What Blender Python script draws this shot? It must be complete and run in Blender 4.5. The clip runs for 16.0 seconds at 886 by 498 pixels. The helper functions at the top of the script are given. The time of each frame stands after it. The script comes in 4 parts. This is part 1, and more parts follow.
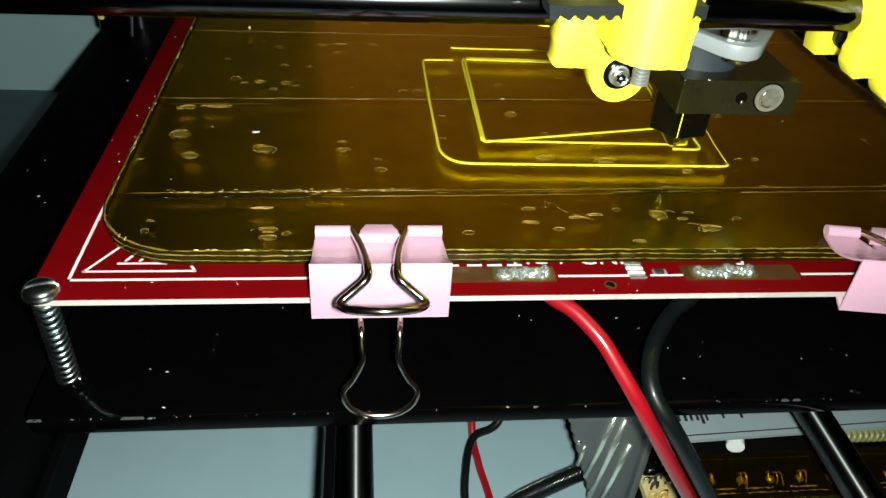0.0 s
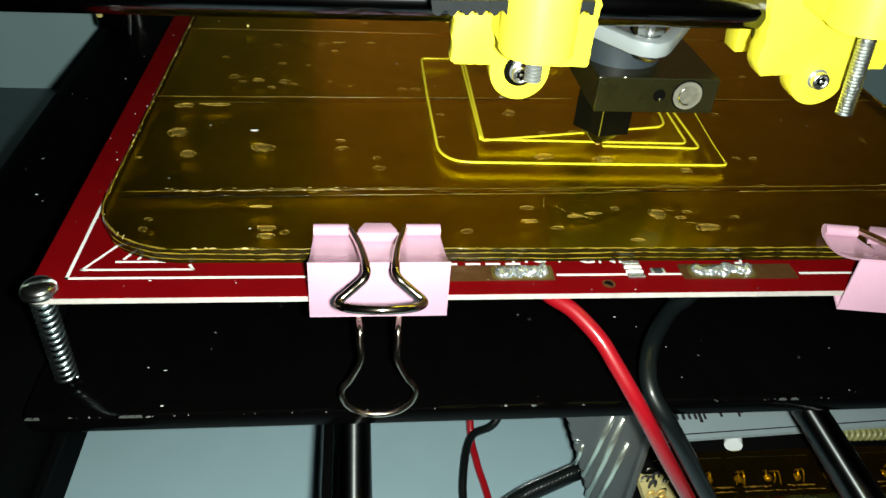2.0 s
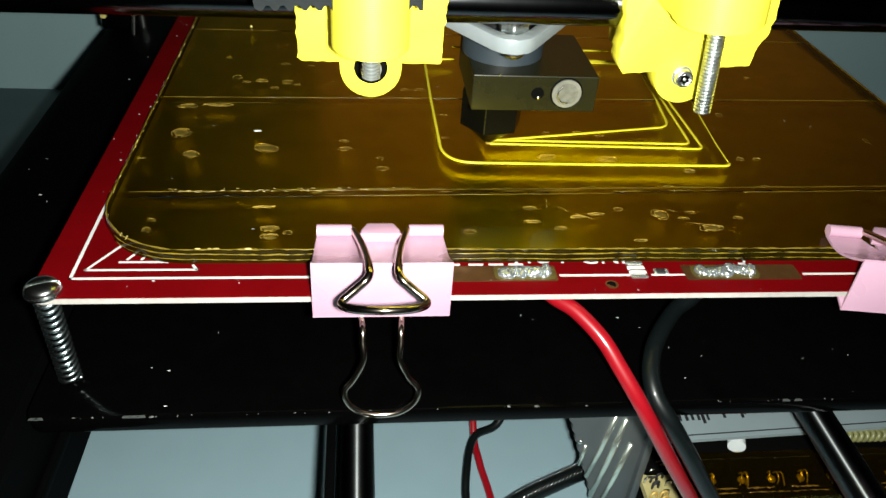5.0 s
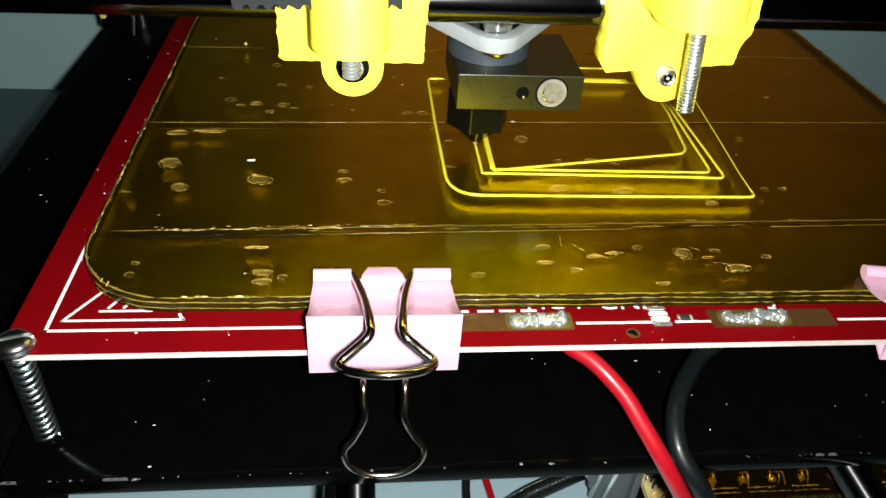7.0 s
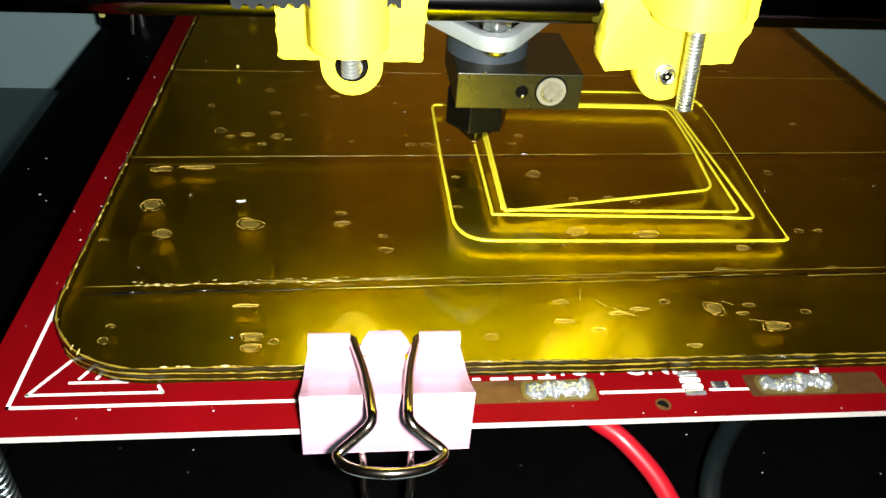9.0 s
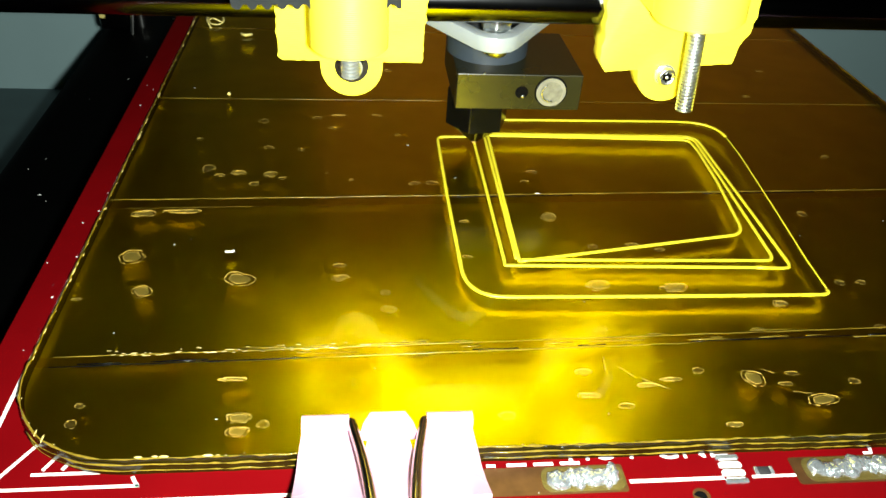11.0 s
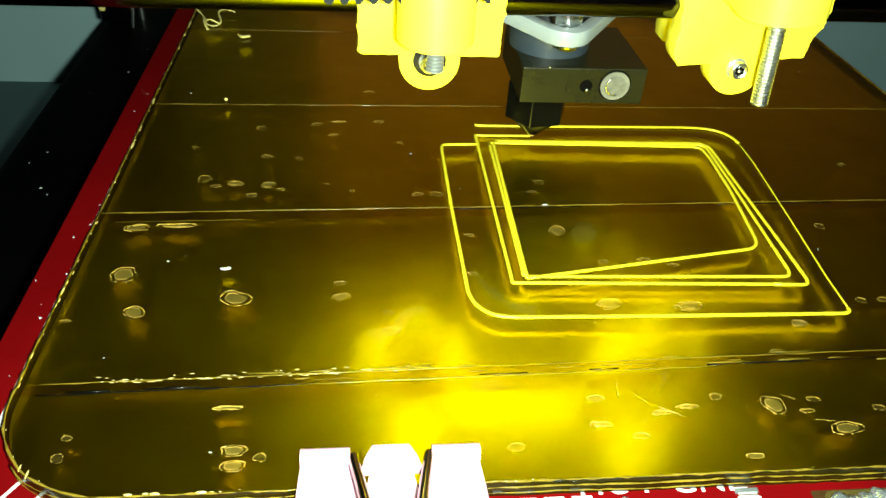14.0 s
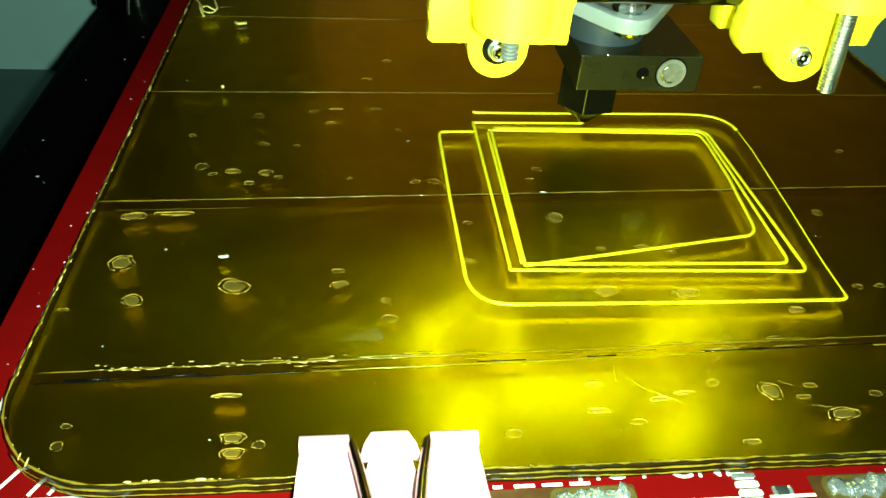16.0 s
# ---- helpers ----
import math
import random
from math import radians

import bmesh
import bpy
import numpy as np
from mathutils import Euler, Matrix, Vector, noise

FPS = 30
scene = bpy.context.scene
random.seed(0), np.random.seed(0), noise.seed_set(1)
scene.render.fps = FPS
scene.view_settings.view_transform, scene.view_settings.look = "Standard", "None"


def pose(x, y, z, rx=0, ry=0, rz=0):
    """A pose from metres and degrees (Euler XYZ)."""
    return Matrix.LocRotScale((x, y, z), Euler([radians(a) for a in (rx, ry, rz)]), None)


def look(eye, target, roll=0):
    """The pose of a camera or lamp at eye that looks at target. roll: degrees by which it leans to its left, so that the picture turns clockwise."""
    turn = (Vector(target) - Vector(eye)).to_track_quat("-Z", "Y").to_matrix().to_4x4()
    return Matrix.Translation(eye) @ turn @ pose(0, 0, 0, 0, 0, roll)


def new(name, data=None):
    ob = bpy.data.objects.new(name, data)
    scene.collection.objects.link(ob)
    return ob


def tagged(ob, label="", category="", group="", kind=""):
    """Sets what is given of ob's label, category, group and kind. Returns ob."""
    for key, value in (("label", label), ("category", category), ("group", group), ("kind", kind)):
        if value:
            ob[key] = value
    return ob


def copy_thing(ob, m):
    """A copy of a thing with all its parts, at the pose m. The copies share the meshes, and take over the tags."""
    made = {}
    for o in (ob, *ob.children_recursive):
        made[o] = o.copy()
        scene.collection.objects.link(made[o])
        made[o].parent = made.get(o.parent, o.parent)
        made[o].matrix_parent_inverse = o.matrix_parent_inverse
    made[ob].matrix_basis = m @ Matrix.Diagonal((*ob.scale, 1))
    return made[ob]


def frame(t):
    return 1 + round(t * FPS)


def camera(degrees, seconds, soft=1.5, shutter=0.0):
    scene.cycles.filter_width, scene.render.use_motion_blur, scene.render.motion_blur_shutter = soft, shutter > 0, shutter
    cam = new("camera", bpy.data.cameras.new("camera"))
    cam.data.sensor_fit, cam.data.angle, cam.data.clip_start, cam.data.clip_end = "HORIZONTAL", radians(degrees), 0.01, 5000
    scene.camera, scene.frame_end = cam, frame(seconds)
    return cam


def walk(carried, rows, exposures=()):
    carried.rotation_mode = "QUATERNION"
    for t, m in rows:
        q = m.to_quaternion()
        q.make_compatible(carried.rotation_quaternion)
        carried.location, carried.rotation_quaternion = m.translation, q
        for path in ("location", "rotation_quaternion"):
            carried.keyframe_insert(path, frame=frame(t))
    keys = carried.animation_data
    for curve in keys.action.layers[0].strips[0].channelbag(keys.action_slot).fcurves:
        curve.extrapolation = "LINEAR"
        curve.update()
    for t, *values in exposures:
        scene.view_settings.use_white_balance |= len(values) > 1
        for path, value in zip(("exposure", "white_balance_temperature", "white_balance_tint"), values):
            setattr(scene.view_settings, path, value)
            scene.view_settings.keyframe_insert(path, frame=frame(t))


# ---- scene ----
cam = camera(60.43, 16.0, soft=1.5)
EYE = (-0.04842, -0.21549, 0.09070)
TURNS = [
    (0, 53.748, -3.539, -5.226), (0.5, 53.772, -3.517, -5.181), (1, 53.751, -3.546, -5.174), (1.5, 53.673, -3.603, -5.243),
    (2, 53.653, -3.656, -5.29), (2.5, 53.678, -3.582, -5.205), (3, 53.689, -3.583, -5.209), (3.5, 53.714, -3.587, -5.141),
    (4, 53.683, -3.559, -5.09), (6.5, 53.672, -3.534, -5.12), (7, 53.661, -3.489, -5.116), (7.5, 53.674, -3.538, -5.14),
    (8, 53.669, -3.452, -5.076), (8.5, 53.619, -3.493, -5.134), (9, 53.581, -3.46, -5.19), (11.5, 53.625, -3.466, -5.201),
    (12, 53.613, -3.423, -5.124), (12.5, 53.547, -3.422, -5.177), (13, 53.417, -3.415, -5.204), (13.5, 53.266, -3.385, -5.151),
    (14, 53.094, -3.396, -5.146), (14.5, 53.065, -3.397, -5.198), (15, 52.906, -3.441, -5.198), (15.5, 52.62, -3.378, -5.296),
    (16, 52.165, -3.378, -5.35)]
walk(cam, [(t, pose(*EYE, rx, ry, rz)) for t, rx, ry, rz in TURNS],
     exposures=[(0, -0.1, 6500, -4), (4, -0.1, 6500, -2), (7, 0.03, 6500, 6), (9, 0.12, 6500, 6), (12, 0.08, 6500, -8), (14, 0.02, 6500, -22), (16, -0.05, 6500, -48)])

# ---- light: the lamp of the phone beside its lens, and a dim room ----
world = bpy.data.worlds.new("world")
scene.world = world
world.use_nodes = True
world.node_tree.nodes["Background"].inputs[0].default_value = (0.5, 0.75, 0.8, 1)
world.node_tree.nodes["Background"].inputs[1].default_value = 0.02
flash_data = bpy.data.lights.new("phone_lamp", "SPOT")
flash_data.spot_size, flash_data.spot_blend = radians(158), 1.0
flash_data.shadow_soft_size, flash_data.energy = 0.003, 3.9
flash_data.color = (1.0, 0.98, 0.94)
flash = new("phone_lamp", flash_data)
flash.matrix_world = look((-0.0402, -0.2165, 0.0890), (-0.035, -0.085, 0.0))

MM = 0.001


# ---- materials ----
def mat(name, color, rough=0.5, metal=0.0, vary=0.12, scale=300.0, bump=0.0, bump_scale=1500.0, coat=0.0, spec=0.5, stain=0.0):
    """Principled material with two scales of variation and fine relief; scales are per metre."""
    m = bpy.data.materials.new(name)
    m.use_nodes = True
    nt = m.node_tree
    b = nt.nodes["Principled BSDF"]
    b.inputs["Roughness"].default_value, b.inputs["Metallic"].default_value = rough, metal
    b.inputs["Coat Weight"].default_value, b.inputs["Specular IOR Level"].default_value = coat, spec
    b.inputs["Coat Roughness"].default_value = 0.08
    tc = nt.nodes.new("ShaderNodeTexCoord")
    n1, n2 = nt.nodes.new("ShaderNodeTexNoise"), nt.nodes.new("ShaderNodeTexNoise")
    n1.inputs["Scale"].default_value, n2.inputs["Scale"].default_value = scale, scale * 0.13
    n1.inputs["Detail"].default_value = n2.inputs["Detail"].default_value = 4
    add = nt.nodes.new("ShaderNodeMath")
    add.operation = "ADD"
    ramp = nt.nodes.new("ShaderNodeMapRange")
    ramp.inputs["From Min"].default_value, ramp.inputs["From Max"].default_value = 0.6, 1.4
    ramp.inputs["To Min"].default_value, ramp.inputs["To Max"].default_value = 1 - vary - stain, 1 + vary
    mul = nt.nodes.new("ShaderNodeVectorMath")
    mul.operation = "SCALE"
    mul.inputs[0].default_value = color
    for n in (n1, n2):
        nt.links.new(tc.outputs["Object"], n.inputs["Vector"])
    nt.links.new(n1.outputs["Fac"], add.inputs[0])
    nt.links.new(n2.outputs["Fac"], add.inputs[1])
    nt.links.new(add.outputs[0], ramp.inputs["Value"])
    nt.links.new(ramp.outputs[0], mul.inputs["Scale"])
    nt.links.new(mul.outputs[0], b.inputs["Base Color"])
    rr = nt.nodes.new("ShaderNodeMapRange")
    rr.inputs["To Min"].default_value, rr.inputs["To Max"].default_value = rough * 0.8, min(1, rough * 1.25)
    nt.links.new(n2.outputs["Fac"], rr.inputs["Value"])
    nt.links.new(rr.outputs[0], b.inputs["Roughness"])
    if bump:
        nb, bp = nt.nodes.new("ShaderNodeTexNoise"), nt.nodes.new("ShaderNodeBump")
        nb.inputs["Scale"].default_value = bump_scale
        bp.inputs["Strength"].default_value, bp.inputs["Distance"].default_value = bump, 0.0003
        nt.links.new(tc.outputs["Object"], nb.inputs["Vector"])
        nt.links.new(nb.outputs["Fac"], bp.inputs["Height"])
        nt.links.new(bp.outputs[0], b.inputs["Normal"])
    return m


def plastic_printed(name, color):
    """Printed plastic with fine horizontal layer lines."""
    m = mat(name, color, 0.38, 0, 0.06, 400)
    nt = m.node_tree
    tc, wv, bp = nt.nodes.new("ShaderNodeTexCoord"), nt.nodes.new("ShaderNodeTexWave"), nt.nodes.new("ShaderNodeBump")
    wv.bands_direction = "Z"
    wv.inputs["Scale"].default_value, wv.inputs["Distortion"].default_value = 1000, 1.2
    wv.inputs["Detail Scale"].default_value = 0.3
    bp.inputs["Strength"].default_value, bp.inputs["Distance"].default_value = 0.16, 0.0002
    nt.links.new(tc.outputs["Object"], wv.inputs["Vector"])
    nt.links.new(wv.outputs["Fac"], bp.inputs["Height"])
    nt.links.new(bp.outputs[0], nt.nodes["Principled BSDF"].inputs["Normal"])
    return m


def film(name, tint, haze, haze_amount, rough, wave=0.1, ior=1.55):
    """Clear tinted film or glass: light passes tinted, a little is scattered, and the face mirrors."""
    m = bpy.data.materials.new(name)
    m.use_nodes = True
    nt = m.node_tree
    nt.nodes.remove(nt.nodes["Principled BSDF"])
    tr, df, gl = (nt.nodes.new("ShaderNodeBsdf" + k) for k in ("Transparent", "Diffuse", "Glossy"))
    tr.inputs[0].default_value, df.inputs[0].default_value = (*tint, 1), (*haze, 1)
    gl.inputs["Roughness"].default_value = rough
    lw, pw, fr = nt.nodes.new("ShaderNodeLayerWeight"), nt.nodes.new("ShaderNodeMath"), nt.nodes.new("ShaderNodeMath")
    lw.inputs["Blend"].default_value = 0.5
    pw.operation, fr.operation = "POWER", "MULTIPLY_ADD"
    f0 = ((ior - 1) / (ior + 1)) ** 2
    pw.inputs[1].default_value, fr.inputs[1].default_value, fr.inputs[2].default_value = 5.0, 1 - f0, f0
    nt.links.new(lw.outputs["Facing"], pw.inputs[0])
    nt.links.new(pw.outputs[0], fr.inputs[0])
    mix1, mix2 = nt.nodes.new("ShaderNodeMixShader"), nt.nodes.new("ShaderNodeMixShader")
    tc, n1, n2, bp = (nt.nodes.new("ShaderNode" + k) for k in ("TexCoord", "TexNoise", "TexNoise", "Bump"))
    n1.inputs["Scale"].default_value, n2.inputs["Scale"].default_value = 45, 700
    n1.inputs["Detail"].default_value = 5
    mr = nt.nodes.new("ShaderNodeMapRange")
    mr.inputs["To Min"].default_value, mr.inputs["To Max"].default_value = haze_amount * 0.5, haze_amount * 1.5
    bp.inputs["Strength"].default_value, bp.inputs["Distance"].default_value = wave, 0.0003
    for n in (n1, n2):
        nt.links.new(tc.outputs["Object"], n.inputs["Vector"])
    nt.links.new(n1.outputs["Fac"], mr.inputs["Value"])
    nt.links.new(n2.outputs["Fac"], bp.inputs["Height"])
    nt.links.new(mr.outputs[0], mix1.inputs[0])
    nt.links.new(tr.outputs[0], mix1.inputs[1])
    nt.links.new(df.outputs[0], mix1.inputs[2])
    nt.links.new(fr.outputs[0], mix2.inputs[0])
    nt.links.new(mix1.outputs[0], mix2.inputs[1])
    nt.links.new(gl.outputs[0], mix2.inputs[2])
    nt.links.new(bp.outputs[0], gl.inputs["Normal"])
    nt.links.new(mix2.outputs[0], nt.nodes["Material Output"].inputs[0])
    return m


def worn_mirror(name):
    """A silvered sheet seen through old tape: a clear and a broad reflection, cloudy wear and fine slanting scratches."""
    m = bpy.data.materials.new(name)
    m.use_nodes = True
    nt = m.node_tree
    nt.nodes.remove(nt.nodes["Principled BSDF"])
    g1, g2, mix = nt.nodes.new("ShaderNodeBsdfGlossy"), nt.nodes.new("ShaderNodeBsdfGlossy"), nt.nodes.new("ShaderNodeMixShader")
    g1.inputs["Roughness"].default_value, g2.inputs["Roughness"].default_value = 0.21, 0.46
    g1.distribution = g2.distribution = "BECKMANN"
    tc, mp, n1, n2, n3, mr, mc, bp, bq = (nt.nodes.new("ShaderNode" + k) for k in ("TexCoord", "Mapping", "TexNoise", "TexNoise", "TexNoise", "MapRange", "MapRange", "Bump", "Bump"))
    mp.vector_type = "TEXTURE"
    mp.inputs["Rotation"].default_value = (0, 0, radians(52))
    mp.inputs["Scale"].default_value = (1 / 70, 1 / 1600, 1)
    n1.inputs["Scale"].default_value, n1.inputs["Detail"].default_value = 1.0, 3
    n2.inputs["Scale"].default_value, n2.inputs["Detail"].default_value = 40, 8
    n3.inputs["Scale"].default_value, n3.inputs["Detail"].default_value = 110, 3
    for r, lo, hi in ((mr, 0.5, 0.78), (mc, 0.84, 1.0)):
        r.inputs["From Min"].default_value, r.inputs["From Max"].default_value = 0.3, 0.7
        r.inputs["To Min"].default_value, r.inputs["To Max"].default_value = lo, hi
    bp.inputs["Strength"].default_value, bp.inputs["Distance"].default_value = 0.07, 0.0002
    bq.inputs["Strength"].default_value, bq.inputs["Distance"].default_value = 0.02, 0.0008
    tint = nt.nodes.new("ShaderNodeVectorMath")
    tint.operation = "SCALE"
    tint.inputs[0].default_value = (0.92, 0.92, 0.82)
    nt.links.new(tc.outputs["Object"], mp.inputs["Vector"])
    nt.links.new(mp.outputs[0], n1.inputs["Vector"])
    for n in (n2, n3):
        nt.links.new(tc.outputs["Object"], n.inputs["Vector"])
    nt.links.new(n1.outputs["Fac"], bp.inputs["Height"])
    nt.links.new(n3.outputs["Fac"], bq.inputs["Height"])
    nt.links.new(bq.outputs[0], bp.inputs["Normal"])
    nt.links.new(n2.outputs["Fac"], mr.inputs["Value"])
    nt.links.new(n2.outputs["Fac"], mc.inputs["Value"])
    nt.links.new(mc.outputs[0], tint.inputs["Scale"])
    nt.links.new(mr.outputs[0], mix.inputs[0])
    nt.links.new(g1.outputs[0], mix.inputs[1])
    nt.links.new(g2.outputs[0], mix.inputs[2])
    for g in (g1, g2):
        nt.links.new(tint.outputs[0], g.inputs["Color"])
        nt.links.new(bp.outputs[0], g.inputs["Normal"])
    nt.links.new(mix.outputs[0], nt.nodes["Material Output"].inputs[0])
    return m


M_WALL = mat("wall_paint", (0.265, 0.39, 0.41), 0.8, 0, 0.04, 40, 0.05)
M_TABLE = mat("dark_table", (0.05, 0.085, 0.09), 0.5, 0, 0.15, 60)
M_SHEET = mat("pale_sheet", (0.20, 0.285, 0.325), 0.55, 0, 0.05, 60)
# colours of two added walls out of view, picked to tint the bed's reflection
M_NORTH = mat("brown_reflector_paint", (0.72, 0.32, 0.10), 0.8, 0, 0.08, 12)
M_SIDE = mat("olive_reflector_paint", (0.13, 0.11, 0.03), 0.8, 0, 0.08, 12)
M_ROOM = mat("room_paint", (0.085, 0.10, 0.095), 0.9, 0, 0.05, 5)
M_BLACK = mat("black_plate", (0.0006, 0.0006, 0.0006), 0.12, 0, 0.3, 200, 0.01, 1500, 0, 0.07)
M_RAIL = mat("black_rail", (0.0005, 0.0006, 0.0006), 0.6, 0, 0.3, 120, 0.05, 1500, 0, 0.018)
M_DUST = mat("dust", (0.42, 0.44, 0.42), 0.9)
M_RED = mat("red_solder_mask", (0.09, 0.0007, 0.0018), 0.4, 0, 0.15, 90, 0.03, 4000, 0.0, 0.03)
M_FIBRE = mat("board_edge", (0.36, 0.33, 0.31), 0.7, 0, 0.2, 900)
M_SILK = mat("white_silkscreen", (0.55, 0.55, 0.54), 0.6, 0, 0.08, 900)
M_PAD = mat("tinned_pad", (0.095, 0.045, 0.016), 0.35, 0.6, 0.3, 500)
M_SOLDER = mat("solder", (0.60, 0.65, 0.68), 0.16, 0.85, 0.5, 900, 0.9, 900)
M_FLUX = mat("flux", (0.06, 0.045, 0.012), 0.25, 0, 0.3, 500, 0.3)
M_PINK = mat("pink_lacquer", (0.42, 0.25, 0.34), 0.28, 0, 0.04, 200, 0.0, 1500, 0.3)
M_WIRE = mat("nickel_wire", (0.52, 0.44, 0.37), 0.15, 1.0, 0.12, 600)
M_STEEL = mat("zinc_steel", (0.66, 0.68, 0.67), 0.2, 1.0, 0.2, 800, 0.1)
M_BOLT = mat("bright_thread", (0.78, 0.81, 0.80), 0.29, 1.0, 0.2, 900)
M_SPRING = mat("blued_spring", (0.60, 0.70, 0.72), 0.22, 1.0, 0.2, 800)
M_DISC = mat("cartridge_core", (0.10, 0.10, 0.085), 0.5, 0.2, 0.5, 900, 0.6, 700)
M_ZINC = mat("zinc_screw", (0.36, 0.38, 0.37), 0.3, 0.7, 0.2, 900)
M_ROD = mat("chromed_rod", (0.11, 0.115, 0.12), 0.12, 1.0, 0.15, 300)
M_GROUND = mat("ground_rod", (0.14, 0.148, 0.152), 0.30, 1.0, 0.15, 300)
# the ground rods scatter light along their length
ground = M_GROUND.node_tree.nodes["Principled BSDF"]
tangent = M_GROUND.node_tree.nodes.new("ShaderNodeTangent")
tangent.direction_type, tangent.axis = "RADIAL", "Y"
ground.inputs["Anisotropic"].default_value, ground.inputs["Anisotropic Rotation"].default_value = 1.0, 0.25
M_GROUND.node_tree.links.new(tangent.outputs[0], ground.inputs["Tangent"])
M_YELLOW = plastic_printed("yellow_printed_plastic", (0.80, 0.71, 0.05))
M_BEAD = mat("yellow_filament", (0.62, 0.53, 0.025), 0.35, 0, 0.08, 900)
M_HOT = mat("black_anodised", (0.010, 0.0098, 0.003), 0.28, 0.0, 0.2, 500, 0.05)
M_NOZZLE = mat("black_nozzle", (0.003, 0.003, 0.002), 0.22, 0.3, 0.2, 500)
M_CERAMIC = mat("grey_cartridge", (0.15, 0.15, 0.13), 0.45, 0.2, 0.2, 900, 0.2)
M_GREY = mat("grey_insulator", (0.022, 0.030, 0.038), 0.5, 0, 0.15, 300)
M_WHITE = mat("white_plastic", (0.20, 0.225, 0.24), 0.4, 0, 0.06, 400)
M_BELT = mat("grey_rubber_belt", (0.009, 0.011, 0.012), 0.6, 0, 0.25, 600, 0.1, 1500, 0, 0.12)
M_RUBBER = mat("black_rubber", (0.003, 0.003, 0.003), 0.5)
M_REDW = mat("red_cable", (0.19, 0.0015, 0.006), 0.42, 0, 0.06, 300, 0.0, 1500, 0.8, 0.2)
M_BLKW = mat("black_cable", (0.0018, 0.003, 0.0032), 0.4, 0, 0.1, 300, 0.0, 1500, 0.25, 0.2)
M_CASE = mat("galvanised_case", (0.08, 0.09, 0.095), 0.42, 0.4, 0.15, 150, 0.05)
M_LOUVER = mat("bright_louver", (0.72, 0.78, 0.70), 0.2, 0.9, 0.2, 300)
M_LABEL = mat("white_label", (0.205, 0.255, 0.275), 0.5, 0, 0.05, 200)
M_INK = mat("black_ink", (0.01, 0.01, 0.012), 0.6)
M_BOARD = mat("tan_board", (0.34, 0.29, 0.13), 0.5, 0, 0.25, 500)
# near-black for cavities and holes: their shade is put into the colour
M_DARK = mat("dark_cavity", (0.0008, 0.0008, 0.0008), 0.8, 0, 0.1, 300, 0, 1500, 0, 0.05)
M_BRASS = mat("brass_terminal", (0.62, 0.42, 0.12), 0.3, 0.4, 0.3, 700)
M_BLUE = mat("blue_sleeve", (0.05, 0.16, 0.30), 0.4)
M_COIL = mat("yellow_coil", (0.55, 0.48, 0.16), 0.4, 0, 0.3, 800)
M_TAPE = film("amber_tape", (0.95, 0.86, 0.03), (0.14, 0.07, 0.002), 0.018, 0.06, 0.05, 1.3)
M_MIRROR = worn_mirror("worn_mirror")
M_RIM = mat("amber_rim", (0.15, 0.105, 0.012), 0.2, 0, 0.5, 900, 0.6, 900)
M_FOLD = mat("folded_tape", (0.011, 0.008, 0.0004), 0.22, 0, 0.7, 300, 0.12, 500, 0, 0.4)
# pale haze in the rim colour gives the bubbles' bright outlines
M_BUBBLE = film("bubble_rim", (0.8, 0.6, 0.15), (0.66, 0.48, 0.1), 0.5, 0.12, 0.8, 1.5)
M_DOME = film("bubble_dome", (0.97, 0.93, 0.7), (0.5, 0.38, 0.08), 0.10, 0.15, 1.0, 1.3)
M_DOME_SMALL = film("bubble_dome_small", (0.97, 0.93, 0.7), (0.5, 0.38, 0.08), 0.025, 0.15, 1.0, 1.3)
M_COVER = film("amber_cover", (0.93, 0.80, 0.36), (0.16, 0.12, 0.02), 0.008, 0.12, 1.0)
M_RIDGE = mat("gold_ridge", (0.16, 0.08, 0.01), 0.25, 0.3, 0.8, 500, 0.5, 500)
M_SCREW_GLINT = mat("dull_brass_glint", (0.42, 0.34, 0.13), 0.28, 0.7, 0.3, 700)
M_PEG = mat("white_nylon", (0.62, 0.66, 0.68), 0.4, 0, 0.06, 400)
M_FLAKE = mat("pale_flake_glint", (0.46, 0.36, 0.12), 0.3, 0, 0.4, 900, 0.4, 900)
M_TURN = mat("waxed_coil", (0.17, 0.17, 0.07), 0.35, 0, 0.5, 600, 0.4, 500)


# ---- mesh helpers, in millimetres of the place ----
def box(bm, x0, x1, y0, y1, z0, z1, bevel=0.0, seg=2):
    r = bmesh.ops.create_cube(bm, size=1, matrix=Matrix.Translation(((x0 + x1) / 2, (y0 + y1) / 2, (z0 + z1) / 2)) @ Matrix.Diagonal((x1 - x0, y1 - y0, z1 - z0, 1)))
    if bevel:
        es = list({e for v in r["verts"] for e in v.link_edges})
        bmesh.ops.bevel(bm, geom=es, offset=bevel, segments=seg, profile=0.5, affect="EDGES")
    return bm


def cyl(bm, p0, p1, r0, r1=None, seg=24, caps=True):
    p0, p1 = Vector(p0), Vector(p1)
    m = Matrix.Translation((p0 + p1) / 2) @ (p1 - p0).to_track_quat("Z", "Y").to_matrix().to_4x4()
    bmesh.ops.create_cone(bm, cap_ends=caps, segments=seg, radius1=r0, radius2=r0 if r1 is None else r1, depth=(p1 - p0).length, matrix=m)
    return bm


def ball(bm, p, sx, sy, sz, seg=14):
    bmesh.ops.create_uvsphere(bm, u_segments=seg, v_segments=max(6, seg // 2), radius=1, matrix=Matrix.Translation(p) @ Matrix.Diagonal((sx, sy, sz, 1)))
    return bm


